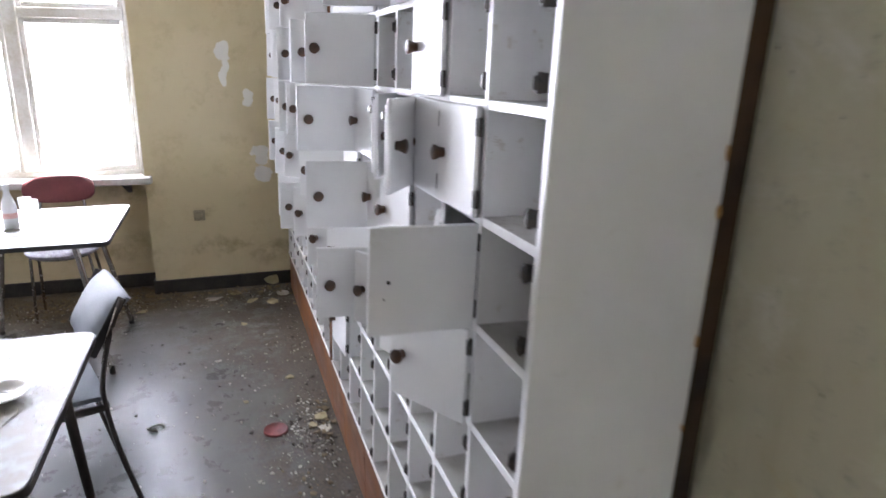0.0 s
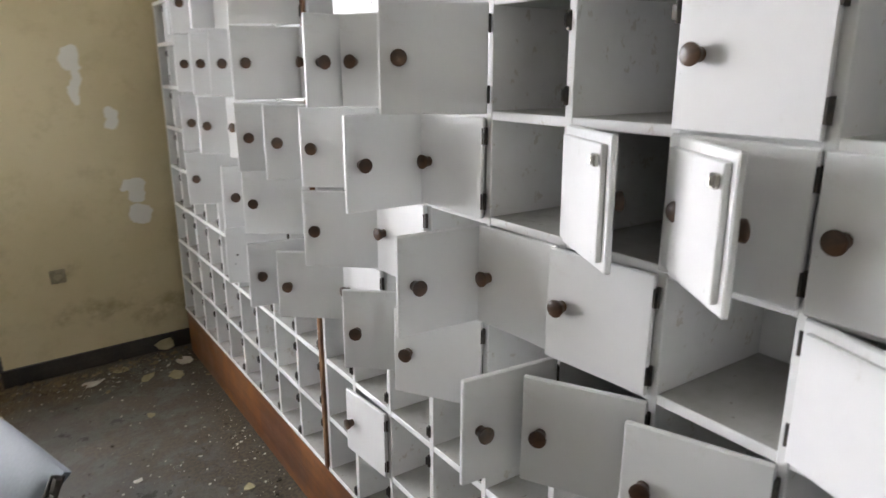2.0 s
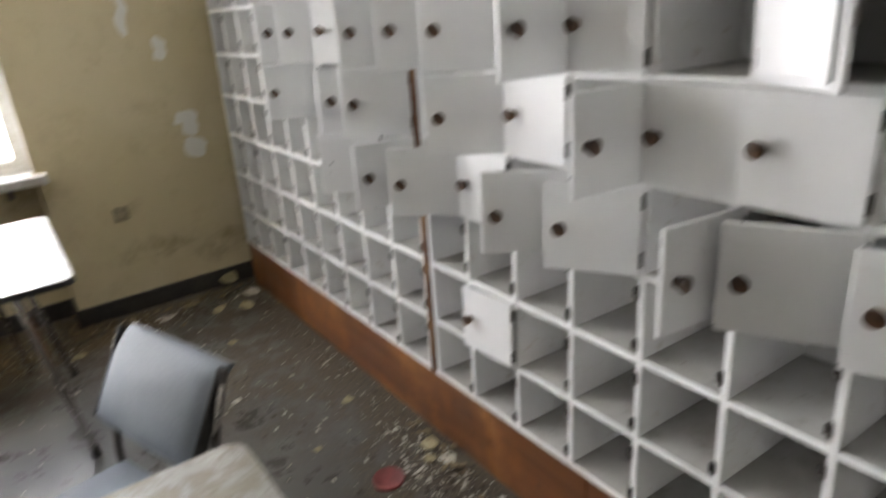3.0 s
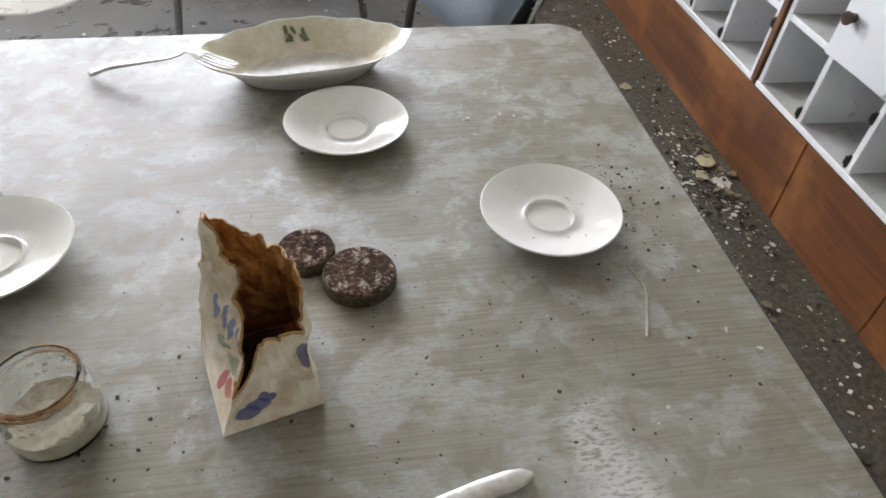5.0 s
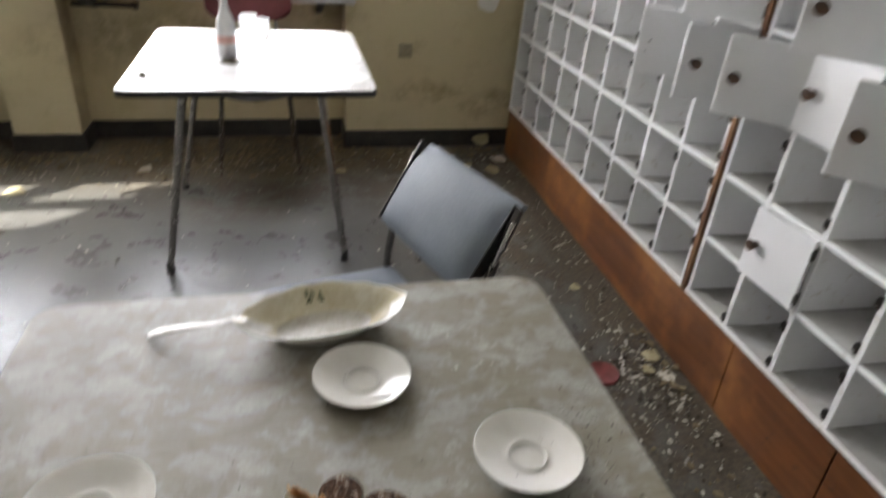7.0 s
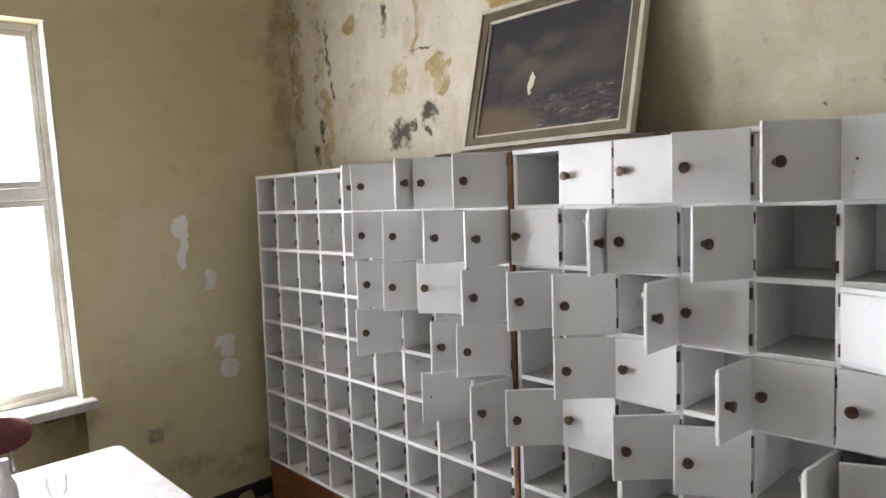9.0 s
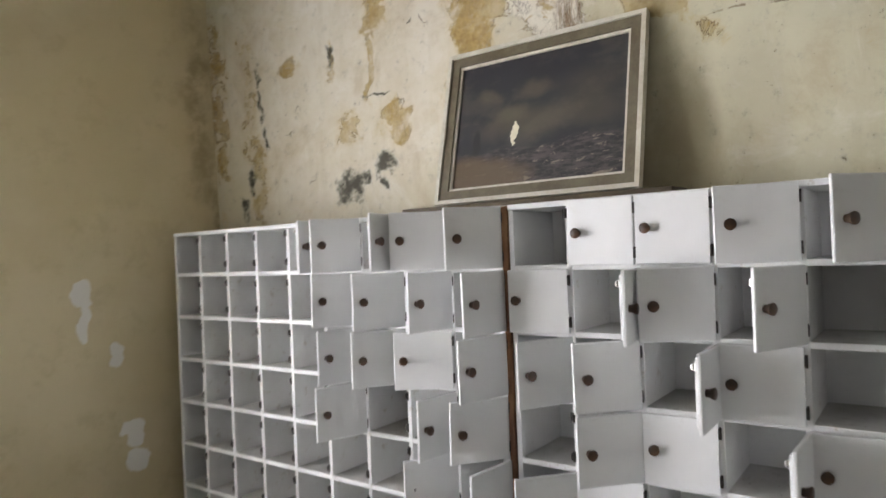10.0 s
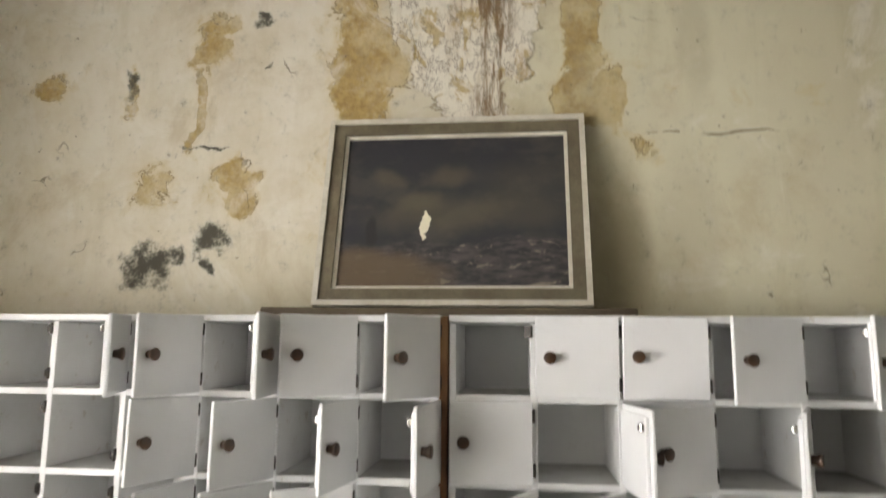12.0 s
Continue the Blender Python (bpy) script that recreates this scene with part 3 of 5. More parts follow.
def shared(name, me, parent, m=None):
    ob = new(name, me)
    ob.parent = parent
    if m is not None:
        ob.matrix_basis = m
    return ob


def thing(name, label, category, group="", kind="", m=None):
    ob = new(name)
    ob.empty_display_size = 0.05
    if m is not None:
        ob.matrix_basis = m
    return tagged(ob, label, category, group, kind)


def cuboid(x0, x1, y0, y1, z0, z1, bevel=0.0, bm=None, segments=1):
    own = bmesh.new()
    bmesh.ops.create_cube(own, size=1)
    for v in own.verts:
        v.co = Vector(((x0 + x1) / 2 + v.co.x * (x1 - x0), (y0 + y1) / 2 + v.co.y * (y1 - y0), (z0 + z1) / 2 + v.co.z * (z1 - z0)))
    if bevel:
        bmesh.ops.bevel(own, geom=own.edges[:], offset=bevel, segments=segments, affect='EDGES', profile=0.5)
    return own if bm is None else merge(bm, own)


def merge(bm, other):
    me = bpy.data.meshes.new("tmp")
    other.to_mesh(me)
    other.free()
    bm.from_mesh(me)
    bpy.data.meshes.remove(me)
    return bm


def lathe(profile, steps=32, wave=None):
    """Turned about z; profile: (radius, height) pairs."""
    bm = bmesh.new()
    rings = []
    for r, z in profile:
        if r < 1e-5:
            rings.append([bm.verts.new((0, 0, z))])
        else:
            rings.append([bm.verts.new((r * math.cos(2 * math.pi * i / steps), r * math.sin(2 * math.pi * i / steps), z)) for i in range(steps)])
    for a, b in zip(rings, rings[1:]):
        for i in range(steps):
            j = (i + 1) % steps
            if len(a) == 1 and len(b) > 1:
                bm.faces.new((a[0], b[i], b[j]))
            elif len(b) == 1 and len(a) > 1:
                bm.faces.new((a[i], a[j], b[0]))
            elif len(a) > 1:
                bm.faces.new((a[i], a[j], b[j], b[i]))
    return bm


def tube(points, radius, steps=10, flat=1.0, bm=None):
    """A round bar through the points; radius a number or one for each point."""
    own = bm or bmesh.new()
    pts = [Vector(p) for p in points]
    radii = radius if isinstance(radius, (list, tuple)) else [radius] * len(pts)
    rings = []
    for i, p in enumerate(pts):
        d = (pts[min(i + 1, len(pts) - 1)] - pts[max(i - 1, 0)]).normalized()
        side = d.cross(Vector((0, 0, 1)) if abs(d.z) < 0.95 else Vector((1, 0, 0))).normalized()
        up = side.cross(d)
        rings.append([own.verts.new(p + radii[i] * (math.cos(2 * math.pi * k / steps) * side + flat * math.sin(2 * math.pi * k / steps) * up)) for k in range(steps)])
    for a, b in zip(rings, rings[1:]):
        for k in range(steps):
            own.faces.new((a[k], a[(k + 1) % steps], b[(k + 1) % steps], b[k]))
    own.faces.new(rings[0][::-1])
    own.faces.new(rings[-1])
    return own


def smooth_line(points, n=6):
    """A Catmull-Rom line through the points."""
    p = [Vector(q) for q in points]
    p = [2 * p[0] - p[1]] + p + [2 * p[-1] - p[-2]]
    out = []
    for i in range(1, len(p) - 2):
        for k in range(n):
            t = k / n
            out.append(0.5 * (2 * p[i] + (p[i + 1] - p[i - 1]) * t + (2 * p[i - 1] - 5 * p[i] + 4 * p[i + 1] - p[i + 2]) * t * t
                              + (3 * p[i] - p[i - 1] - 3 * p[i + 1] + p[i + 2]) * t ** 3))
    return out + [p[-2]]


def rounded_slab(x0, x1, y0, y1, z0, z1, r, steps=8, bevel=0.0):
    bm = bmesh.new()
    ring = []
    for cx, cy, a0 in ((x1 - r, y1 - r, 0), (x0 + r, y1 - r, 90), (x0 + r, y0 + r, 180), (x1 - r, y0 + r, 270)):
        for k in range(steps + 1):
            a = radians(a0 + 90 * k / steps)
            ring.append((cx + r * math.cos(a), cy + r * math.sin(a)))
    low, high = [bm.verts.new((*p, z0)) for p in ring], [bm.verts.new((*p, z1)) for p in ring]
    bm.faces.new(low[::-1])
    top = bm.faces.new(high)
    for i in range(len(ring)):
        j = (i + 1) % len(ring)
        bm.faces.new((low[i], low[j], high[j], high[i]))
    if bevel:
        bmesh.ops.bevel(bm, geom=list(top.edges), offset=bevel, segments=2, affect='EDGES', profile=0.5)
    return bm


def flake(rnd, size, thick):
    """A broken chip: an uneven polygon with some thickness and curl."""
    n = rnd.randint(5, 8)
    bm = bmesh.new()
    stretch = rnd.uniform(0.45, 1.0)
    low, high = [], []
    curl = rnd.uniform(-0.25, 0.35) / max(size, 1e-4)
    for i in range(n):
        a = 2 * math.pi * (i + rnd.uniform(-0.3, 0.3)) / n
        r = size * rnd.uniform(0.6, 1.0)
        x, y = r * math.cos(a), r * math.sin(a) * stretch
        z = curl * x * x
        low.append(bm.verts.new((x, y, max(z, 0))))
        high.append(bm.verts.new((x * 0.96, y * 0.96, max(z, 0) + thick)))
    bm.faces.new(low[::-1])
    bm.faces.new(high)
    for i in range(n):
        bm.faces.new((low[i], low[(i + 1) % n], high[(i + 1) % n], high[i]))
    return bm


# ---- structure ----
def structure(name, bm, material, label, category):
    return tagged(new(name, mesh_of(name, bm, material)), label, category, kind="structure")


structure("floor", cuboid(XL, XW, YB, 4.9, -0.12, 0), FLOOR, "dark grey sheet floor covered with dirt and plaster crumbs", "floor")
structure("ceiling", cuboid(XL - 0.2, XW + 0.2, YB - 0.2, YF + 0.4, TOP, TOP + 0.15), CEILING, "whitewashed plaster ceiling with faint grey stains", "ceiling")
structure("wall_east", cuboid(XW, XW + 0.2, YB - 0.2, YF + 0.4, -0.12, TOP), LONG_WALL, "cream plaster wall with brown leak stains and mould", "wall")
structure("wall_south", cuboid(XL - 0.2, XW, YB - 0.2, YB, -0.12, TOP), PALE_WALL, "plain pale plaster wall behind the tables", "wall")
structure("wall_west", cuboid(XL - 0.2, XL, YB, YF + 0.4, -0.12, TOP), BLANK_WALL, "plain pale plaster wall facing the cabinets", "wall")


def far_wall():
    bm = cuboid(WIN1[1], XW, YF, YF + 0.27, -0.12, TOP)
    cuboid(WIN2[1], WIN1[0], YF, YF + 0.27, -0.12, TOP, bm=bm)
    cuboid(XL, WIN2[0], YF, YF + 0.27, -0.12, TOP, bm=bm)
    for x0, x1 in (WIN1, WIN2):
        cuboid(x0, x1, YN, YF + 0.27, -0.12, SILL - 0.05, bm=bm)
        cuboid(x0, x1, 4.768, YF + 0.27, SILL - 0.05, SILL - 0.001, bm=bm)
        cuboid(x0, x1, YF, YF + 0.27, HEAD, TOP, bm=bm)
    structure("wall_north", bm, FAR_WALL, "yellow distempered window wall with peeled white patches", "wall")
    sk = bmesh.new()
    for x0, x1, y in ((WIN1[1], XW, YF), (WIN2[1], WIN1[0], YF), (XL, WIN2[0], YF), (WIN1[0], WIN1[1], YN), (WIN2[0], WIN2[1], YN)):
        cuboid(x0 - (0.014 if y == YF else 0), x1 + (0.014 if y == YF and x1 < 0 else 0), y - 0.016, y + 0.002, 0, 0.095, 0.004, sk)
    for x, s in ((WIN1[1], -1), (WIN1[0], 1), (WIN2[1], -1), (WIN2[0], 1)):
        cuboid(min(x, x + s * 0.014), max(x, x + s * 0.014), YF, YN, 0, 0.094, 0.003, sk)
    structure("baseboard", sk, SKIRT, "black painted skirting along the window wall", "skirting")


far_wall()


def window(name, x0, x1):
    w = thing(name, "white wooden casement window with flaking paint, closed", "window", kind="structure")
    y0, y1, zb = 4.755, 4.825, SILL
    xm, zt, f = (x0 + x1) / 2 + 0.012, 1.81, 0.032
    fr = cuboid(x0, x0 + f, y0, y1, zb, HEAD, 0.004)
    cuboid(x1 - f, x1, y0, y1, zb, HEAD, 0.004, fr)
    cuboid(x0 + f, x1 - f, y0, y1, HEAD - f, HEAD, 0.004, fr)
    cuboid(x0 + f, x1 - f, y0, y1, zb, zb + f, 0.004, fr)
    part("window_frame", fr, WINDOW, w)
    part("mullion", cuboid(xm - 0.042, xm + 0.042, y0 - 0.012, y1, zb + f, HEAD - f, 0.006), WINDOW, w)
    part("transom", cuboid(x0 + f, x1 - f, y0 - 0.006, y1 - 0.004, zt - 0.032, zt + 0.032, 0.006), WINDOW, w)
    for a, b in ((x0 + f, xm - 0.042), (xm + 0.042, x1 - f)):
        for c, d in ((zb + f, zt - 0.032), (zt + 0.032, HEAD - f)):
            s = 0.030
            sash = cuboid(a, a + s, y0 + 0.008, y1 - 0.012, c, d, 0.004)
            cuboid(b - s, b, y0 + 0.008, y1 - 0.012, c, d, 0.004, sash)
            cuboid(a + s, b - s, y0 + 0.008, y1 - 0.012, c, c + s, 0.004, sash)
            cuboid(a + s, b - s, y0 + 0.008, y1 - 0.012, d - s, d, 0.004, sash)
            so = part("sash", sash, WINDOW, w)
            p = part("pane", cuboid(a + s - 0.004, b - s + 0.004, 4.787, 4.791, c + s - 0.004, d - s + 0.004), PANE, so)
            p.visible_shadow = False
    for a, b in ((x0 + 0.001, x0 + 0.007), (x1 - 0.007, x1 - 0.001)):
        part("jamb_lining", cuboid(a, b, YF + 0.003, y0 - 0.001, SILL + 0.001, HEAD - 0.001, 0.001), WINDOW, w, "white painted reveal")
    part("window_sill", cuboid(x0 - 0.045, x1 + 0.045, 4.570, 4.765, SILL - 0.045, SILL, 0.006), SILL_M, w, "dusty grey window board strewn with flakes")
    for x in (x0 + 0.12, x1 - 0.12):
        br = bmesh.new()
        v = [br.verts.new(q) for q in ((x - 0.012, 4.57, SILL - 0.046), (x - 0.012, YN, SILL - 0.046), (x - 0.012, YN, SILL - 0.14),
                                       (x + 0.012, 4.57, SILL - 0.046), (x + 0.012, YN, SILL - 0.046), (x + 0.012, YN, SILL - 0.14))]
        for q in ((0, 1, 2), (5, 4, 3), (0, 3, 4, 1), (1, 4, 5, 2), (2, 5, 3, 0)):
            br.faces.new([v[i] for i in q])
        part("sill_bracket", br, DARK_TUBE, w, "rusty iron bracket under the sill")
    return w


window("window_1", *WIN1)
window("window_2", *WIN2)
structure("backdrop", cuboid(-30, 30, 14, 14.1, -8, 9), glow_material("bright_haze", (1.0, 0.99, 0.97), 1.6), "bright hazy daylight outside the windows", "sky")
structure("ground", cuboid(-60, 60, 5.1, 60, -3.2, -3.0), plain("yard", (0.25, 0.24, 0.21), (0.16, 0.17, 0.10), 0.9, 0, 0.3, 3), "pale yard below the windows", "ground")


# ---- pigeonhole cabinets ----
def door_meshes():
    leaf = cuboid(-0.0105, -0.0005, 0.003, 0.1995, -0.0965, 0.0965, 0.0022)
    cuboid(-0.0006, 0.0085, 0.016, 0.186, -0.083, 0.083, 0.0015, leaf)
    knob = lathe([(0, 0), (0.0098, 0), (0.0098, 0.003), (0.0105, 0.008), (0.0135, 0.015), (0.0150, 0.0190), (0.0148, 0.0215), (0.0120, 0.0232), (0, 0.0236)], 18)
    bmesh.ops.transform(knob, matrix=Matrix.Rotation(radians(-90), 4, 'Y'), verts=knob.verts[:])
    hinge = tube([(-0.004, 0, -0.016), (-0.004, 0, 0.016)], 0.0034, 8)
    cuboid(-0.0120, -0.0098, 0.0, 0.004, -0.015, 0.015, 0.0005, hinge)
    catch = cuboid(0.0085, 0.017, 0.166, 0.182, 0.052, 0.070, 0.002)
    tube([(0.017, 0.174, 0.0555), (0.017, 0.174, 0.0665)], 0.004, 8, bm=catch)
    bare = cuboid(-0.002, 0.015, 0.0, 0.0022, -0.014, 0.014, 0.0006)
    tube([(-0.004, 0.002, -0.015), (-0.004, 0.002, 0.015)], 0.0046, 8, bm=bare)
    cuboid(-0.0085, 0.001, 0.002, 0.0105, -0.010, 0.010, 0.0006, bare)
    hole = lathe([(0, 0), (0.0035, 0), (0.0035, 0.0012), (0, 0.0012)], 10)
    bmesh.ops.transform(hole, matrix=Matrix.Rotation(radians(-90), 4, 'Y'), verts=hole.verts[:])
    return {"leaf": mesh_of("door", leaf, PAINT), "knob": mesh_of("knob", knob, KNOB, True), "hinge": mesh_of("hinge", hinge, STEEL),
            "catch": mesh_of("catch", catch, CATCH), "bare": mesh_of("bare_hinge", bare, STEEL), "hole": mesh_of("knob_hole", hole, HOLE)}


DOOR = door_meshes()


def cabinet(label, y0, pitch, doors, knobless, seed, rack=0.0):
    """Nine columns by eight rows; column 1 is the one with the highest y. doors: (row, column) -> opening in degrees."""
    rnd = random.Random(seed)
    y1 = y0 + 9 * pitch
    cab = thing("pigeonhole_cabinet", label, "cabinet", "wall of pigeonhole cabinets", m=BACKWARD)
    t = 0.0085
    zb = Z0 - 8 * ZP
    part("back_panel", cuboid(0.692, 0.700, y0 + 0.003, y1 - 0.003, zb, Z0 - 0.012), PAINT, cab)
    for k in range(10):
        yc = y0 + k * pitch
        a, b = (yc, yc + 2 * t) if k == 0 else (yc - 2 * t, yc) if k == 9 else (yc - t, yc + t)
        name = "side_panel" if k in (0, 9) else "upright"
        slab = cuboid(XF, XB - 0.0125, a, b, zb - 0.001, Z0 - 0.0185 if k in (0, 9) else Z0 - 0.019, 0.0015)
        if k == 0:
            for v in slab.verts:
                v.co.y -= rack * (v.co.z - zb) / (Z0 - zb)
        part(name, slab, PAINT if k in (0, 9) else EDGE, cab)
        if k == 0 and rack:
            # added dark strip that imitates the shadow in the gap to the wall
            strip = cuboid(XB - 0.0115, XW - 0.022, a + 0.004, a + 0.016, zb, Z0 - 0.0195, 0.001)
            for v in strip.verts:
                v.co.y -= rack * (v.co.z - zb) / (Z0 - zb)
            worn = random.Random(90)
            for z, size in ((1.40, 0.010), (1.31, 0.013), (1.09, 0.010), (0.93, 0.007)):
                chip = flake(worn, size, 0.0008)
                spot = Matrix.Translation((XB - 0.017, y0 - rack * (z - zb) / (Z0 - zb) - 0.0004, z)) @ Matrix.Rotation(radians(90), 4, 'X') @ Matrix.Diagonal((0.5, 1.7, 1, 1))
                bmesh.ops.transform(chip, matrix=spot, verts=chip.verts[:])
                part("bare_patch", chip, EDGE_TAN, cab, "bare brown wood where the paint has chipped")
            part("gap_shade_strip", strip, GAP_SHADE, cab, "dark brown strip added as the shadow between cabinet and wall")
    for j in range(9):
        zc = Z0 - j * ZP
        a, b = (zc - 2 * t, zc) if j == 0 else (zc, zc + 2 * t) if j == 8 else (zc - t, zc + t)
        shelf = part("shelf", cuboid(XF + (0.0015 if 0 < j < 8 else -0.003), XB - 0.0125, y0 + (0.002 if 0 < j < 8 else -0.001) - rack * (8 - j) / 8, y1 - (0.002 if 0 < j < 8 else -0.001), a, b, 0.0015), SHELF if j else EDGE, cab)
        # front edges stay white; the other faces carry the painted shade and dust
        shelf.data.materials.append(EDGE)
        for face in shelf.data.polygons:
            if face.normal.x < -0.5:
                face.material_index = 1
    for row in range(1, 9):
        for col in range(1, 10):
            hy, zc = y0 + (9 - col) * pitch, Z0 - (row - 0.5) * ZP
            if (row, col) in doors:
                turn = doors[(row, col)] + rnd.uniform(-0.6, 0.6)
                d = shared("door", DOOR["leaf"], cab, pose(XF - 0.003, hy + 0.001, zc, rnd.uniform(-0.5, 0.9), 0, max(turn, 0.3)))
                if (row, col) in knobless:
                    shared("knob_hole", DOOR["hole"], d, pose(-0.0104, 0.165, 0))
                    shared("knob_hole", DOOR["hole"], d, pose(-0.0104, 0.172, -0.030) @ Matrix.Scale(0.5, 4))
                else:
                    shared("knob", DOOR["knob"], d, pose(-0.0104, 0.166, rnd.uniform(-0.003, 0.003), 0, 0, rnd.uniform(-4, 4)))
                for z in (0.062, -0.062):
                    shared("hinge", DOOR["hinge"], d, pose(0, 0, z))
                shared("catch", DOOR["catch"], d)
            else:
                for z in (0.058, -0.058):
                    if rnd.random() < 0.86:
                        shared("hinge_leaf", DOOR["bare"], cab, pose(XF + 0.004, hy + t, zc + z + rnd.uniform(-0.006, 0.006), 0, 0, rnd.choice((0, 0, 0, 8, 25, 60))))
    return cab


cabinet("white pigeonhole cabinet, far half doorless, near doors hanging open", LY0, LP,
        {(1, 5): 110, (1, 6): 70, (1, 7): 96, (1, 8): 40, (1, 9): 59, (2, 6): 68, (2, 7): 66, (2, 8): 81, (2, 9): 82, (3, 6): 77, (3, 7): 57, (3, 8): 34, (3, 9): 74,
         (4, 6): 69, (4, 8): 87, (4, 9): 55, (5, 8): 64, (5, 9): 84}, {(5, 8)}, 3)
cabinet("white pigeonhole cabinet with many small doors at all angles", RY0 - 9 * RP, RP,
        {(1, 2): 1, (1, 3): 1, (1, 4): 25, (1, 5): 51, (1, 6): 1, (2, 1): 4, (2, 2): 98, (2, 3): 32, (2, 4): 66, (2, 7): 1, (3, 1): 63, (3, 2): 45, (3, 3): 91, (3, 4): 4,
         (3, 5): 153, (3, 6): 147, (3, 7): 1, (3, 8): 1, (4, 2): 48, (4, 3): 3, (4, 4): 87, (4, 5): 4, (4, 6): 7, (4, 7): 160, (4, 8): 92, (5, 1): 50, (5, 2): 2, (5, 3): 48,
         (5, 4): 33, (5, 6): 29, (5, 7): 21, (5, 8): 31, (5, 5): 86, (7, 2): 5}, {(1, 6), (4, 8)}, 5, 0.048)

# the post in the gap, the plinth boards and the plank on top
part_post = thing("gap_post", "rust-brown timber post between the two cabinets", "post", m=BACKWARD)
part("post", cuboid(XF - 0.008, XF + 0.10, RY0 + 0.003, LY0 - 0.003, 0.262, Z0 - 0.004, 0.002), POST, part_post)
plinth = thing("cabinet_plinth", "worn red-brown varnished plinth under the cabinets", "plinth")
for a, b in ((0.83, 1.998), (2.001, 2.400), (2.403, 4.525)):
    part("board", cuboid(XF - 0.026, XF - 0.004, a, b, 0, 0.2515, 0.002), PLINTH, plinth)
for a in (0.85, 1.7, 2.66, 3.5, 4.48):
    part("bearer", cuboid(XF - 0.002, XB - 0.03, a, a + 0.04, 0, 0.238), PLANK, plinth)
part("lip", cuboid(XF - 0.031, XF - 0.001, 0.83, 4.522, 0.2518, 0.2528), PLANK, plinth)
plank = thing("loose_plank", "thin dark weathered plank lying on the cabinets", "plank", m=BACKWARD)
part("board", cuboid(0.545, 0.70, 2.19, 3.20, Z0 + 0.0005, Z0 + 0.026, 0.003), PLANK, plank)


# ---- picture ----
def picture():
    """Leans on the wall; built upright about its centre, then tilted."""
    w, h = 0.768, 0.594
    foot, head = Vector((0.622, 2.682, Z0 + 0.0215)), Vector((0.779, 2.688, 2.447))
    lean = math.degrees(math.atan2(head.x - foot.x, head.z - foot.z))
    m = pose(foot.x, foot.y, foot.z, 0, lean, 0.4) @ pose(0, 0, h / 2)
    p = thing("framed_picture", "dark landscape painting in olive and cream frame leaning on the wall", "picture", m=m)

    def rails(name, w0, h0, w1, h1, x0, x1, material):
        for a in (-1, 1):
            bm = bmesh.new()
            for x in (x0, x1):
                for yy, zz in ((a * w0, -h0), (a * w0, h0), (a * w1, h1), (a * w1, -h1)):
                    bm.verts.new((x, yy, zz))
            for bmv in (bm,):
                v = bmv.verts[:]
                for q in ((0, 1, 2, 3), (4, 7, 6, 5), (0, 4, 5, 1), (1, 5, 6, 2), (2, 6, 7, 3), (3, 7, 4, 0)):
                    bmv.faces.new([v[i] for i in q])
            part(name, bm, material, p)
            bm = bmesh.new()
            for x in (x0, x1):
                for yy, zz in ((-w0, a * h0), (w0, a * h0), (w1, a * h1), (-w1, a * h1)):
                    bm.verts.new((x, yy, zz))
            v = bm.verts[:]
            for q in ((0, 1, 2, 3), (4, 7, 6, 5), (0, 4, 5, 1), (1, 5, 6, 2), (2, 6, 7, 3), (3, 7, 4, 0)):
                bm.faces.new([v[i] for i in q])
            part(name, bm, material, p)

    W, H = w / 2, h / 2
    rails("outer_rail", W, H, W - 0.015, H - 0.015, -0.030, 0.004, FRAME_W)
    rails("middle_rail", W - 0.015, H - 0.015, W - 0.050, H - 0.050, -0.022, 0.003, FRAME_O)
    rails("inner_rail", W - 0.050, H - 0.050, W - 0.060, H - 0.060, -0.014, 0.002, FRAME_W)
    part("canvas", cuboid(-0.006, 0.001, -W + 0.058, W - 0.058, -H + 0.058, H - 0.058), CANVAS, p, "dark painted landscape with heavy clouds")
    scrap = bmesh.new()
    ring = []
    for k in range(40):
        a = 2 * math.pi * k / 40
        y, z = math.cos(a), math.sin(a)
        ring.append(scrap.verts.new((-0.0075, 0.080 + 0.0105 * y * (1.0 + 0.35 * math.sin(2.6 * z + 0.6)) - 0.004 * math.sin(3.2 * z) + 0.0085 * noise.noise(Vector((y * 2.5, z * 4.5, 0))),
                                     -0.052 + 0.046 * z + 0.003 * noise.noise(Vector((y * 5, 3, z * 5))))))
    f = scrap.faces.new(ring)
    out = bmesh.ops.extrude_face_region(scrap, geom=[f])
    for v in [g for g in out["geom"] if isinstance(g, bmesh.types.BMVert)]:
        v.co.x += 0.0014
    part("torn_patch", scrap, TORN, p, "torn pale patch of bare canvas")


picture()


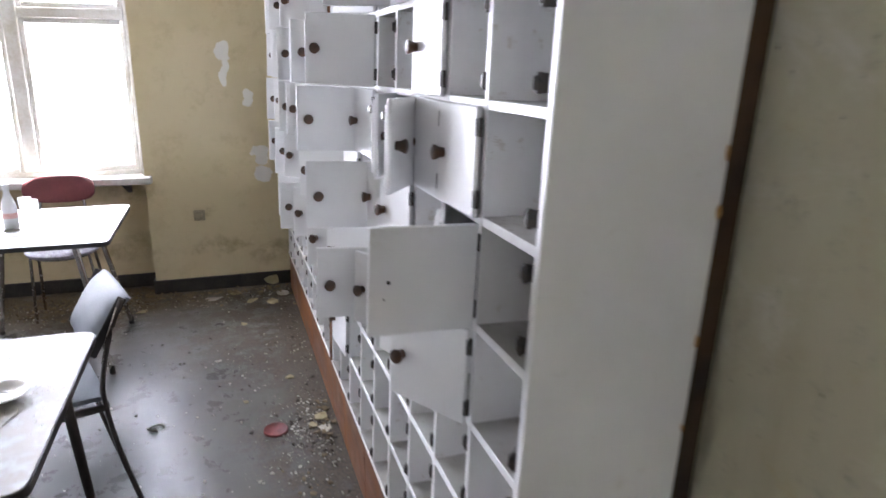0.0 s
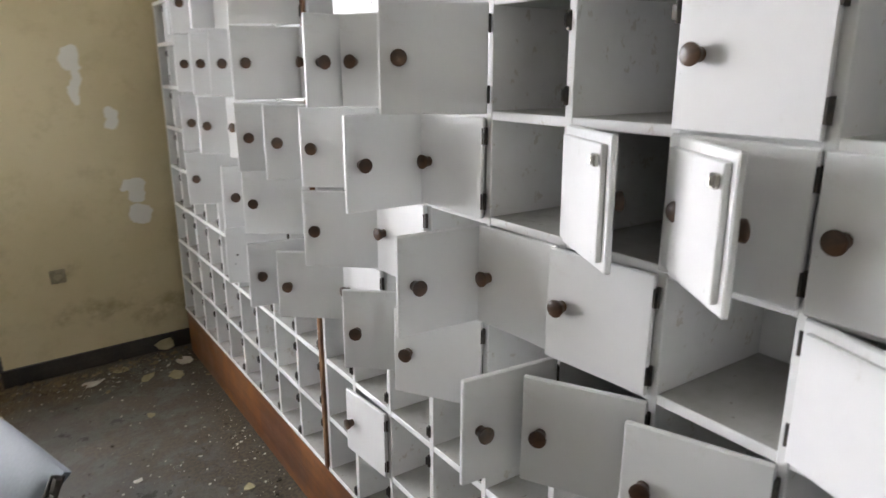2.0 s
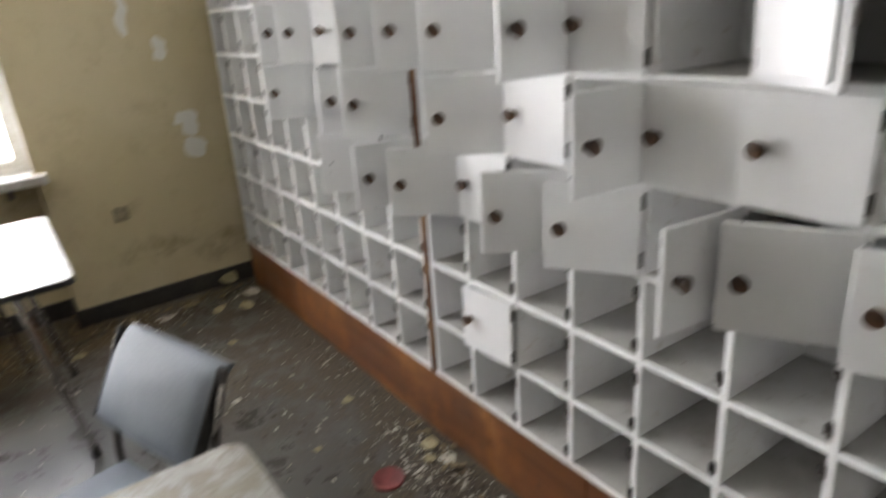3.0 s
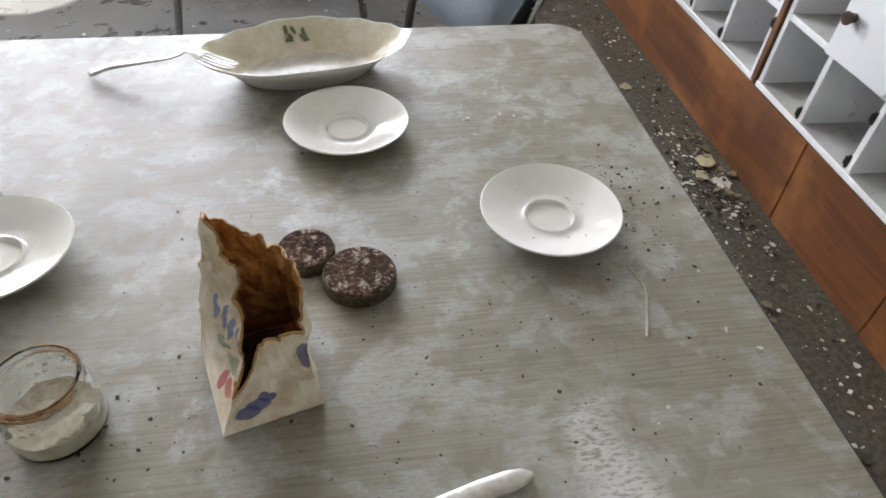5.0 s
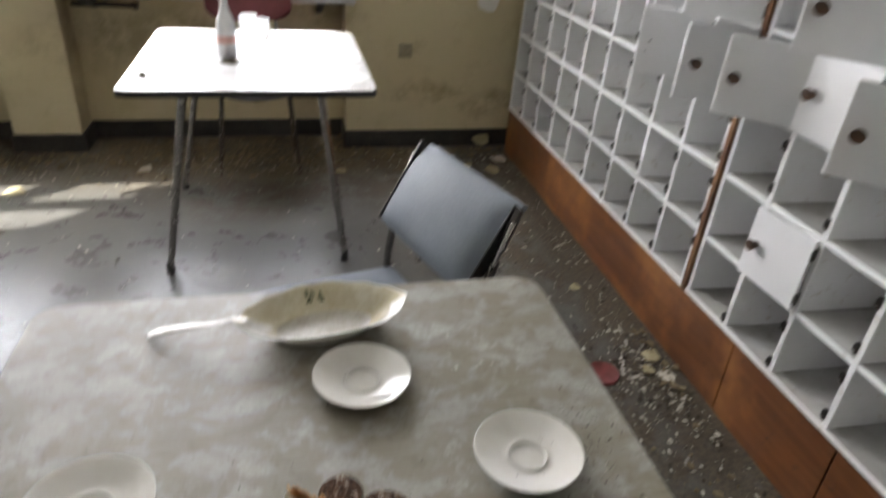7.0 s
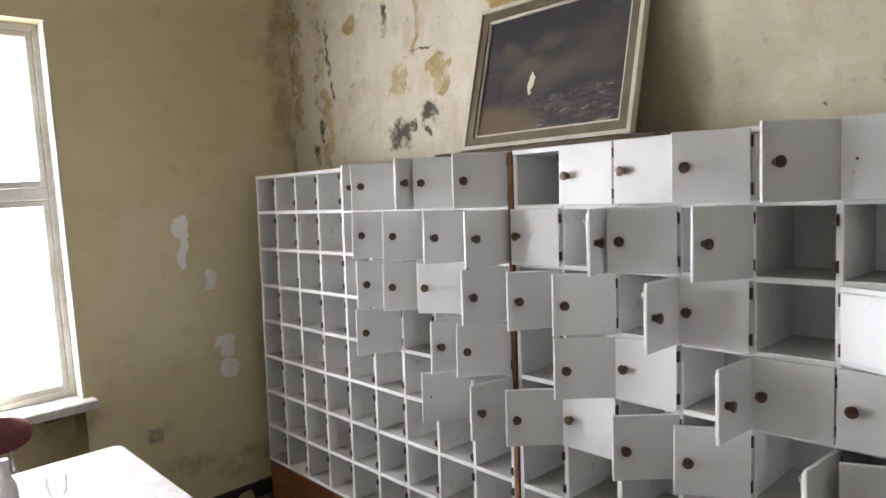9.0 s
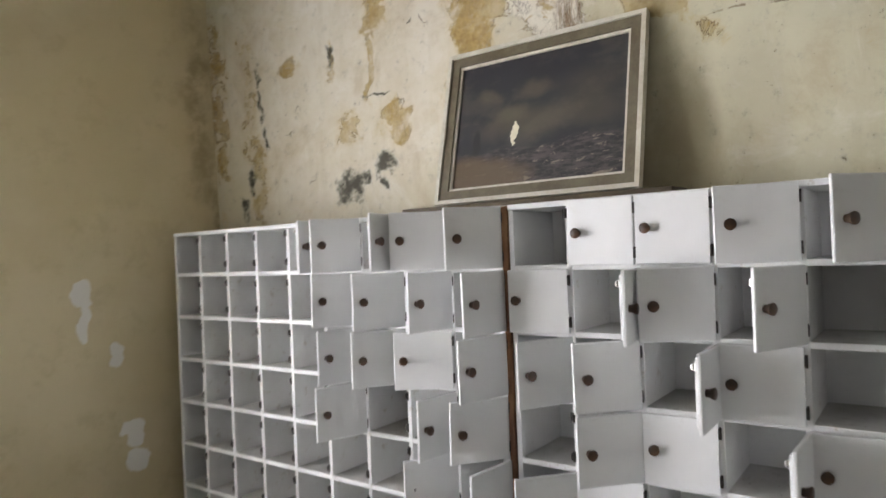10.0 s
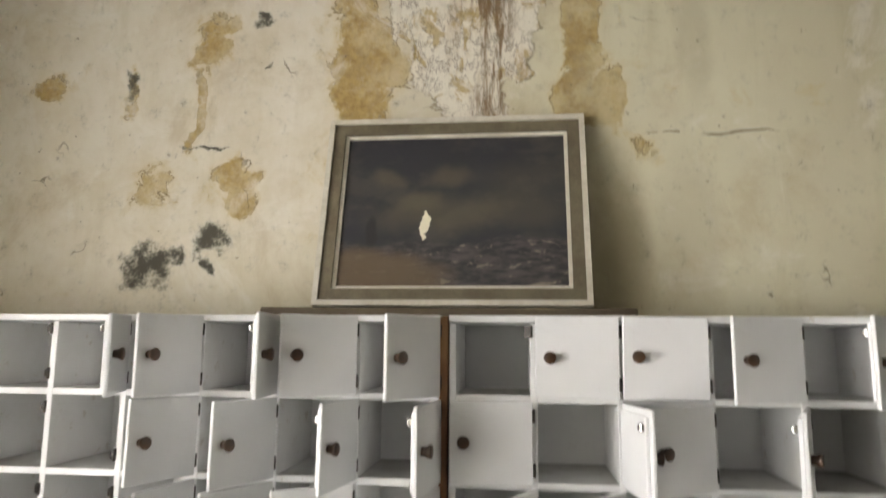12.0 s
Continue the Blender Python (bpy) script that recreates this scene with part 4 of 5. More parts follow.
# ---- tables ----
def laminate_table():
    x0, x1, y0, y1, z = -1.178, -0.392, 1.225, 2.053, 0.745
    t = thing("dining_table", "grey laminate table with black edging, dusty and stained", "table")
    part("tabletop", rounded_slab(x0 + 0.003, x1 - 0.003, y0 + 0.003, y1 - 0.003, z - 0.020, z, 0.040, 8, 0.0015), LAMINATE, t)
    part("edging", rounded_slab(x0, x1, y0, y1, z - 0.0225, z - 0.0025, 0.043, 8), RUBBER, t)
    for a, b, c, d in ((x0 + 0.07, x1 - 0.07, y0 + 0.07, y0 + 0.09), (x0 + 0.07, x1 - 0.07, y1 - 0.09, y1 - 0.07), (x0 + 0.07, x0 + 0.09, y0 + 0.092, y1 - 0.092), (x1 - 0.09, x1 - 0.07, y0 + 0.092, y1 - 0.092)):
        part("apron", cuboid(a, b, c, d, z - 0.075, z - 0.0235, 0.002), DARK_TUBE, t)
    for sx, x in ((-1, x0 + 0.10), (1, x1 - 0.10)):
        for sy, y in ((-1, y0 + 0.10), (1, y1 - 0.10)):
            leg = tube([(x, y, z - 0.024), (x + sx * 0.045, y + sy * 0.045, 0.012)], [0.0165, 0.012], 12)
            lo = part("leg", leg, DARK_TUBE, t, smooth=True)
            part("foot_cap", tube([(x + sx * 0.0445, y + sy * 0.0445, 0.02), (x + sx * 0.046, y + sy * 0.046, 0.0)], 0.0135, 12), RUBBER, lo)
    return t


def white_table():
    x0, x1, y0, y1, z = -1.294, -0.516, 3.182, 4.062, 0.742
    t = thing("white_table", "white laminate table with splayed chrome legs by the window", "table")
    part("tabletop", rounded_slab(x0 + 0.003, x1 - 0.003, y0 + 0.003, y1 - 0.003, z - 0.020, z, 0.035, 8, 0.0015), WHITE_TOP, t)
    part("edging", rounded_slab(x0, x1, y0, y1, z - 0.0225, z - 0.0025, 0.038, 8), RUBBER, t)
    for a, b, c, d in ((x0 + 0.14, x1 - 0.14, y0 + 0.14, y0 + 0.16), (x0 + 0.14, x1 - 0.14, y1 - 0.16, y1 - 0.14)):
        part("apron", cuboid(a, b, c, d, z - 0.055, z - 0.0235, 0.002), DARK_TUBE, t)
    for (tx, ty), (fx, fy) in (((-1.12, 3.36), (-1.250, 3.384)), ((-0.69, 3.36), (-0.608, 3.414)), ((-1.12, 3.90), (-1.280, 4.15)), ((-0.69, 3.90), (-0.594, 4.125))):
        lo = part("leg", tube([(tx, ty, z - 0.024), (fx, fy, 0.012)], [0.0155, 0.0115], 12), CHROME, t, smooth=True)
        part("foot_cap", tube([(fx, fy, 0.045), (fx, fy, 0.0)], [0.0135, 0.0145], 12), RUBBER, lo)
    return t


laminate_table()
white_table()


# ---- chairs ----
def cushion(w, h, d, fat, n=9, crown=0.35, roll=False):
    """A padded panel in the y-z plane, w wide, h high, d thick, swelling by fat in the middle of the -x face."""
    bm = bmesh.new()
    grids = []
    for side in (-1, 1):
        g = []
        for i in range(n + 1):
            row = []
            for k in range(n + 1):
                u, v = 2 * i / n - 1, 2 * k / n - 1
                edge = 1 - (u ** 8 + v ** 8) / (1 + u ** 8 * v ** 8) if roll else 1 - max(abs(u), abs(v)) ** 6
                bulge = fat * (1 - u * u) * (1 - v * v)
                x = side * (d / 2 * (0.35 + 0.65 * edge)) + (-bulge if side < 0 else 0.3 * bulge)
                wr = 0.0022 * noise.noise(Vector((u * 3, v * 3, side * 2.0)))
                if roll:
                    wr += 0.006 * max(0.0, u * u - 0.5) * noise.noise(Vector((u * 2, v * 5, 8.0))) + 0.020 * max(0.0, v) ** 3
                row.append(bm.verts.new((x + wr, u * w / 2 * (1 - 0.02 * v * v), v * h / 2 * (1 + crown * 0.06 * (1 - u * u)))))
            g.append(row)
        grids.append(g)
        for i in range(n):
            for k in range(n):
                bm.faces.new((g[i][k], g[i + 1][k], g[i + 1][k + 1], g[i][k + 1]))
    a, b = grids
    rim = [(i, 0) for i in range(n)] + [(n, k) for k in range(n)] + [(i, n) for i in range(n, 0, -1)] + [(0, k) for k in range(n, 0, -1)]
    for (i, k), (p, q) in zip(rim, rim[1:] + rim[:1]):
        bm.faces.new((a[i][k], a[p][q], b[p][q], b[i][k]))
    return bm


def vinyl_chair():
    """Faces local -x; origin on the floor under the middle of the backrest's foot."""
    yaw = math.degrees(math.atan2(0.120, 0.369))
    c = thing("vinyl_chair", "steel chair with blue-grey vinyl back behind the laminate table", "chair", m=pose(-0.480, 2.440, 0, 0, 0, yaw))
    back = part("backrest", cushion(0.392, 0.225, 0.046, 0.016, 18, 0.35, True), VINYL, c, "blue-grey vinyl backrest with a sheen", True)
    back.matrix_basis = pose(0.018, 0, 0.676, 0, 32, 0)
    seat = part("seat", cushion(0.40, 0.40, 0.045, 0.012), VINYL, c, "pale blue-grey vinyl seat", True)
    seat.matrix_basis = pose(-0.215, 0, 0.435, 0, 92, 0)
    for s in (-1, 1):
        cap = part("end_cap", cuboid(-0.014, 0.016, s * 0.1950 - 0.003, s * 0.1950 + 0.003, -0.110, 0.106, 0.002), RUBBER, back)
    part("rear_rail", cuboid(-0.03, -0.005, -0.195, 0.195, 0.385, 0.410, 0.003), DARK_TUBE, c)
    part("front_rail", cuboid(-0.42, -0.395, -0.185, 0.185, 0.385, 0.408, 0.003), DARK_TUBE, c)
    for s in (-1, 1):
        y = s * 0.203
        line = smooth_line([(0.070, y, 0.765), (0.022, y, 0.650), (-0.015, y, 0.50), (-0.018, y, 0.40), (0.010, y, 0.20), (0.055, y, 0.004)], 4)
        part("rear_leg", tube(line, 0.0125, 8, 0.7), DARK_TUBE, c, smooth=True)
        part("trim_strip", tube([(0.052, y * 1.035, 0.742), (0.012, y * 1.035, 0.650), (-0.012, y * 1.035, 0.560)], 0.0085, 8, 0.45), CHROME, c, "bright metal strip on the upright", True)
        part("front_leg", tube([(-0.405, y * 0.95, 0.40), (-0.425, y, 0.004)], 0.0115, 8), DARK_TUBE, c, smooth=True)
        part("side_rail", cuboid(-0.40, -0.02, y - 0.008, y + 0.008, 0.385, 0.410, 0.002), DARK_TUBE, c)


def maroon_chair():
    """Faces local -y, towards the white table."""
    c = thing("maroon_chair", "chrome chair with oval maroon back under the window", "chair", m=pose(-0.937, 4.235, 0, 0, 0, 3))
    bm = bmesh.new()
    rings = []
    for d, k in ((-0.016, 0.90), (-0.012, 0.985), (0.0, 1.0), (0.012, 0.985), (0.016, 0.90)):
        ring = []
        for i in range(36):
            a = 2 * math.pi * i / 36
            cx, cz = math.cos(a), math.sin(a)
            ring.append(bm.verts.new((0.195 * k * math.copysign(abs(cx) ** 0.62, cx), d + 0.05 * abs(cx) ** 3 * -1, 0.082 * k * math.copysign(abs(cz) ** 0.75, cz))))
        rings.append(ring)
    for a, b in zip(rings, rings[1:]):
        for i in range(36):
            bm.faces.new((a[i], a[(i + 1) % 36], b[(i + 1) % 36], b[i]))
    bm.faces.new(rings[0][::-1])
    bm.faces.new(rings[-1])
    b = part("backrest", bm, MAROON, c, "oval maroon vinyl backrest", True)
    b.matrix_basis = pose(0, 0.262, 0.775, -8, 0, 0)
    seat = part("seat", lathe([(0, 0.012), (0.15, 0.012), (0.185, 0.006), (0.195, -0.004), (0.19, -0.020), (0.16, -0.026), (0, -0.026)], 30), SEAT_F, c, "faded patterned vinyl seat", True)
    seat.matrix_basis = pose(0, 0.05, 0.455)
    for s in (-1, 1):
        part("back_tube", tube(smooth_line([(s * 0.11, 0.276, 0.80), (s * 0.12, 0.262, 0.66), (s * 0.14, 0.21, 0.46), (s * 0.15, 0.14, 0.432)], 5), 0.009, 8), CHROME, c, smooth=True)
        part("front_leg", tube([(s * 0.15, -0.07, 0.432), (s * 0.19, 0.05, 0.004)], 0.009, 8), CHROME, c, smooth=True)
        part("rear_leg", tube([(s * 0.15, 0.16, 0.432), (s * 0.185, 0.30, 0.004)], 0.009, 8), CHROME, c, smooth=True)
    part("seat_ring", tube([(0.16 * math.cos(radians(a)), 0.05 + 0.16 * math.sin(radians(a)), 0.424) for a in range(0, 361, 15)], 0.007, 8), CHROME, c, smooth=True)


vinyl_chair()
maroon_chair()

# ---- things on the laminate table ----
TZ = 0.745
SAUCER = lathe([(0.965 * r, z) for r, z in ((0, 0.0045), (0.0210, 0.0045), (0.0222, 0.0074), (0.0236, 0.0082), (0.0252, 0.0068), (0.0270, 0.0060), (0.034, 0.0072), (0.050, 0.0125), (0.060, 0.0172), (0.0662, 0.0190), (0.0672, 0.0183),
                                          (0.0668, 0.0172), (0.058, 0.0135), (0.046, 0.0075), (0.035, 0.0032), (0.031, 0.0020), (0, 0.0020))], 56)
FOOT = lathe([(0.0255, 0.0022), (0.0252, 0.0), (0.0285, 0.0), (0.0300, 0.0024)], 40)


def saucer(x, y, turn, first=[]):
    if not first:
        s = thing("saucer", "white china saucer on the laminate table", "saucer", "saucers on the table", m=pose(x, y, TZ, 0, 0, turn))
        part("dish", SAUCER, CHINA, s, smooth=True)
        part("foot_ring", FOOT, CHINA, s, smooth=True)
        first.append(s)
        return s
    return copy_thing(first[0], pose(x, y, TZ, 0, 0, turn))


saucer(-0.720, 1.812, 0)
specked = tagged(saucer(-0.543, 1.651, 40), "white china saucer with a few dark specks")
specks, rnd = bmesh.new(), random.Random(31)
for k in range(7):
    a, r = rnd.uniform(0, 6.28), rnd.uniform(0.030, 0.046)
    dot = lathe([(0, 0.0012), (rnd.uniform(0.0005, 0.0011), 0.0)], 6)
    bmesh.ops.transform(dot, matrix=Matrix.Translation((r * math.cos(a), r * math.sin(a), 0.0060 + (r - 0.028) * 0.33)), verts=dot.verts[:])
    merge(specks, dot)
part("specks", specks, CHIP_D, specked, "dark crumbs on the china")
saucer(-1.016, 1.650, 80)


def oval_dish():
    """A scalloped oval serving dish; long axis along local x."""
    d = thing("serving_dish", "oval cream serving dish with wavy rim and stains", "dish", m=pose(-0.760, 1.943, TZ, 0, 0, 9))
    bm = bmesh.new()
    n = 72
    rings = []
    for a, b, z, wv in ((0.0, 0.0, 0.006, 0), (0.070, 0.034, 0.006, 0), (0.078, 0.040, 0.008, 0), (0.098, 0.056, 0.024, 0.2), (0.116, 0.066, 0.0345, 1), (0.119, 0.068, 0.035, 1), (0.118, 0.067, 0.0325, 1),
                        (0.097, 0.053, 0.020, 0.2), (0.079, 0.042, 0.004, 0), (0.075, 0.038, 0.0, 0), (0.068, 0.033, 0.0, 0), (0.066, 0.031, 0.003, 0), (0, 0, 0.003, 0)):
        if a == 0:
            rings.append([bm.verts.new((0, 0, z))])
            continue
        ring = []
        for i in range(n):
            t = 2 * math.pi * i / n
            s = 1 + wv * (0.012 * math.cos(14 * t) + 0.05 * max(0.0, math.cos(2 * t)) ** 6)
            ring.append(bm.verts.new((a * s * math.cos(t), b * s * math.sin(t), z + wv * (0.0007 * math.cos(14 * t) + 0.003 * math.cos(2 * t) ** 4))))
        rings.append(ring)
    for a, b in zip(rings, rings[1:]):
        for i in range(n):
            j = (i + 1) % n
            if len(a) == 1:
                bm.faces.new((a[0], b[i], b[j]))
            elif len(b) == 1:
                bm.faces.new((a[i], a[j], b[0]))
            else:
                bm.faces.new((a[i], a[j], b[j], b[i]))
    bowl = part("bowl", bm, CHINA, d, smooth=True)
    bowl.data.materials.append(CHINA_OLD)
    bowl.data.materials.append(DISH_FLOOR)
    for k, face in enumerate(bowl.data.polygons):
        face.material_index = 2 if k < n else 1 if k < 4 * n - n // 2 else 0
    mark = bmesh.new()
    rnd = random.Random(4)
    for k in range(9):
        t, z = rnd.uniform(1.45, 1.75), rnd.uniform(0.018, 0.030)
        f = (z - 0.008) / 0.018
        p = Vector(((0.078 + 0.020 * f) * math.cos(t), (0.040 + 0.016 * f) * math.sin(t) - 0.0008, z + 0.0008))
        q = lathe([(0, 0), (0.0044, 0), (0, 0.0009)], 7)
        bmesh.ops.transform(q, matrix=Matrix.Translation(p) @ Matrix.Rotation(radians(48), 4, 'X') @ Matrix.Rotation(rnd.uniform(0, 6), 4, 'Z') @ Matrix.Diagonal((1.4, 0.6, 1, 1)), verts=q.verts[:])
        merge(mark, q)
    part("printed_mark", mark, PRINT, d, "faded olive printed mark")


oval_dish()


def fork():
    f = thing("fork", "worn steel fork resting on the serving dish", "fork")
    tip, neck, end = Vector((-0.835, 1.899, 0.7795)), Vector((-0.886, 1.919, 0.7905)), Vector((-1.007, 1.951, 0.7480))
    line = smooth_line([neck, neck.lerp(end, 0.16) - Vector((0, 0, 0.0035)), neck.lerp(end, 0.42) - Vector((0, 0, 0.0005)), neck.lerp(end, 0.75) + Vector((0, 0, 0.0035)), end], 6)
    k = len(line) - 1
    width = [0.0032 + 0.0046 * min(1.0, max(0.0, i / k - 0.25) / 0.55) for i in range(k)] + [0.0032]
    width[k - 1] = 0.0058
    part("handle", tube(line, width, 10, 0.36), CUTLERY, f, smooth=True)
    ax = (tip - neck).normalized()
    side = ax.cross(Vector((0, 0, 1))).normalized()
    part("head", tube([neck - ax * 0.003, neck + ax * 0.005, neck + ax * 0.011, neck + ax * 0.018], [0.0032, 0.0060, 0.0088, 0.0094], 12, 0.18), CUTLERY, f, smooth=True)
    for q in range(4):
        o = side * (q - 1.5) * 0.0052
        line = smooth_line([neck + ax * 0.015 + o, neck + ax * 0.026 + o - Vector((0, 0, 0.0012)), neck + ax * 0.040 + o - Vector((0, 0, 0.0015)), tip + o], 4)
        part("tine", tube(line, [0.0020] * 9 + [0.0018, 0.0016, 0.0013, 0.0008], 8, 0.6), CUTLERY, f, smooth=True)


fork()


def spoon():
    s = thing("spoon", "pale metal spoon lying near the table edge", "spoon", m=pose(-0.622, 1.408, TZ + 0.003, 0, 0, 12))
    part("handle", tube([(0.002, 0, 0.0), (-0.004, 0, 0.0005), (-0.015, 0, 0.001), (-0.035, 0, 0.002), (-0.06, 0, 0.004), (-0.085, 0, 0.005), (-0.10, 0, 0.003)], [0.002, 0.0058, 0.0075, 0.0070, 0.0045, 0.0028, 0.003], 12, 0.3), CUTLERY, s, smooth=True)
    bowl = bmesh.new()
    rings = []
    for r, z in ((0, -0.0015), (0.4, -0.001), (0.8, 0.001), (1.0, 0.0042), (0.97, 0.0052), (0.75, 0.002), (0.35, 0.0003), (0, 0)):
        rings.append([bowl.verts.new((-0.120 + 0.022 * r * math.cos(2 * math.pi * i / 20), 0.0145 * r * math.sin(2 * math.pi * i / 20), z)) for i in range(20)] if r else [bowl.verts.new((-0.120, 0, z))])
    for a, b in zip(rings, rings[1:]):
        for i in range(20):
            j = (i + 1) % 20
            bowl.faces.new((a[0], b[i], b[j]) if len(a) == 1 else (a[i], a[j], b[0]) if len(b) == 1 else (a[i], a[j], b[j], b[i]))
    part("bowl", bowl, CUTLERY, s, smooth=True)


spoon()


def rusty_lid(x, y, r, h, label, seed):
    t = thing("jar_lid", label, "lid", "rusty lids on the table", m=pose(x, y, TZ))
    bm = lathe([(0, h), (r * 0.55, h), (r * 0.88, h - 0.0003), (r * 0.97, h - 0.001), (r, h - 0.003), (r, 0.0015), (r * 0.98, 0), (0, 0)], 44)
    for v in bm.verts:
        k = noise.noise(v.co * 240 + Vector((seed, 0, 0)))
        v.co += v.co.normalized() * 0.0007 * k
    part("side", bm, RUST_SIDE, t, smooth=True)
    top = bmesh.new()
    rings = [[top.verts.new((0, 0, h + 0.0008))]]
    for q in range(1, 9):
        rr = r * 0.94 * q / 8
        rings.append([top.verts.new((rr * math.cos(2 * math.pi * i / 40), rr * math.sin(2 * math.pi * i / 40), h + (0.0 if q == 8 else 0.0008 + 0.0013 * noise.noise(Vector((rr * math.cos(i * 0.157) * 300, rr * math.sin(i * 0.157) * 300, seed)))))) for i in range(40)])
    for a, b in zip(rings, rings[1:]):
        for i in range(40):
            j = (i + 1) % 40
            top.faces.new((a[0], b[i], b[j]) if len(a) == 1 else (a[i], a[j], b[j], b[i]))
    part("crust", top, RUST, t, "flaking brown rust", smooth=True)


rusty_lid(-0.763, 1.627, 0.0245, 0.013, "small rusted jar lid with an olive side", 2)
rusty_lid(-0.720, 1.595, 0.0305, 0.012, "round jar lid crusted with brown and white rust", 6)


def paper_bag():
    """A torn coffee bag: a square foot, walls that lean in, an uneven torn rim with a gash down the front corner."""
    b = thing("paper_bag", "torn cream paper bag with brown lining, standing open", "bag", m=pose(-0.020, -0.004, 0))
    foot = [Vector(p) for p in ((-0.799, 1.466, TZ), (-0.732, 1.484, TZ), (-0.752, 1.562, TZ), (-0.822, 1.545, TZ))]
    centre = sum(foot, Vector()) / 4

    def rim_height(s):
        """Height of the torn rim along the wall; s runs 0..4 round the corners."""
        keys = ((0.0, 0.030), (0.10, 0.034), (0.30, 0.046), (0.55, 0.062), (0.8, 0.066), (1.0, 0.070), (1.3, 0.078), (1.6, 0.084), (1.9, 0.088), (2.2, 0.100), (2.5, 0.112), (2.7, 0.120), (2.82, 0.131), (3.0, 0.132), (3.14, 0.128),
                (3.25, 0.112), (3.5, 0.098), (3.7, 0.080), (3.85, 0.058), (4.0, 0.030))
        for (a, ha), (c, hc) in zip(keys, keys[1:]):
            if a <= s <= c:
                return ha + (hc - ha) * (s - a) / (c - a)
        return keys[-1][1]

    n, rows = 160, 22
    for name, off, material, label in (("outer_paper", 0.0, PAPER, "printed cream paper"), ("lining", 0.0012, PAPER_IN, "brown stained lining")):
        bm = bmesh.new()
        cols = []
        for i in range(n):
            s = 4 * i / n
            k = int(s)
            p = foot[k].lerp(foot[(k + 1) % 4], s - k)
            h = rim_height(s) + 0.0030 * noise.noise(Vector((s * 7, 3, 0))) + 0.0020 * noise.noise(Vector((s * 23, 5, 0)))
            col = []
            for j in range(rows + 1):
                t = j / rows
                z = h * t
                lean = 0.34 * (z / 0.13) ** 1.15
                q = p.lerp(Vector((centre.x + 0.004, centre.y + 0.018, TZ)), lean * (1.35 if k >= 2 else 0.85))
                crease = abs(noise.noise(Vector((s * 2.2 + z * 20, z * 32, 1.0)))) + 0.5 * abs(noise.noise(Vector((s * 6, z * 70, 4.0))))
                curl = 0.004 * max(0.0, t - 0.8) / 0.2 * noise.noise(Vector((s * 4, 9, 0)))
                q += (centre - p).normalized() * (off + 0.009 * crease * min(1.0, z / 0.03) + (0.008 if k in (0, 3) else -0.012) * math.sin(math.pi * (s - k)) * t - curl)
                d = min(abs(s - 3.80), abs(s + 0.20))
                q += Vector((0.0125, 0.003, 0)) * math.exp(-(d / 0.50) ** 2) * min(1.0, z / 0.040)
                q += (centre - p).normalized() * 0.0022 * noise.noise(Vector((s * 9, z * 160, 7.0))) * min(1.0, z / 0.015)
                q.z = TZ + 0.0005 + z + (0.0008 if off else 0)
                col.append(bm.verts.new(q))
            cols.append(col)
        for i in range(n):
            a, c = cols[i], cols[(i + 1) % n]
            for j in range(rows):
                bm.faces.new((a[j], c[j], c[j + 1], a[j + 1]))
        bm.faces.new([c[0] for c in cols][::-1])
        rim = [c[-1].co.copy() for c in cols]
        part(name, bm, material, b, label, off == 0.0)
        if off:
            part("torn_edge", tube(rim + rim[:1], [0.0010 + 0.0005 * noise.noise(Vector((i * 0.4, 0, 2))) for i in range(n + 1)], 6), EDGE_TAN, b, "tan torn edge of the bag")
    g = bmesh.new()
    ring = []
    for i in range(24):
        s = 4 * i / 24
        k = int(s)
        p = foot[k].lerp(foot[(k + 1) % 4], s - k)
        q = p.lerp(centre + Vector((0.006, 0.004, 0)), 0.40)
        q.z = TZ + 0.016 + 0.004 * noise.noise(q * 60)
        ring.append(g.verts.new(q))
    g.faces.new(ring)
    low = [g.verts.new(v.co - Vector((0, 0, 0.013))) for v in ring]
    for i in range(24):
        g.faces.new((ring[i], low[i], low[(i + 1) % 24], ring[(i + 1) % 24]))
    g.faces.new(low[::-1])
    part("coffee_ground", g, COFFEE, b, "dark remains in the bag")


paper_bag()


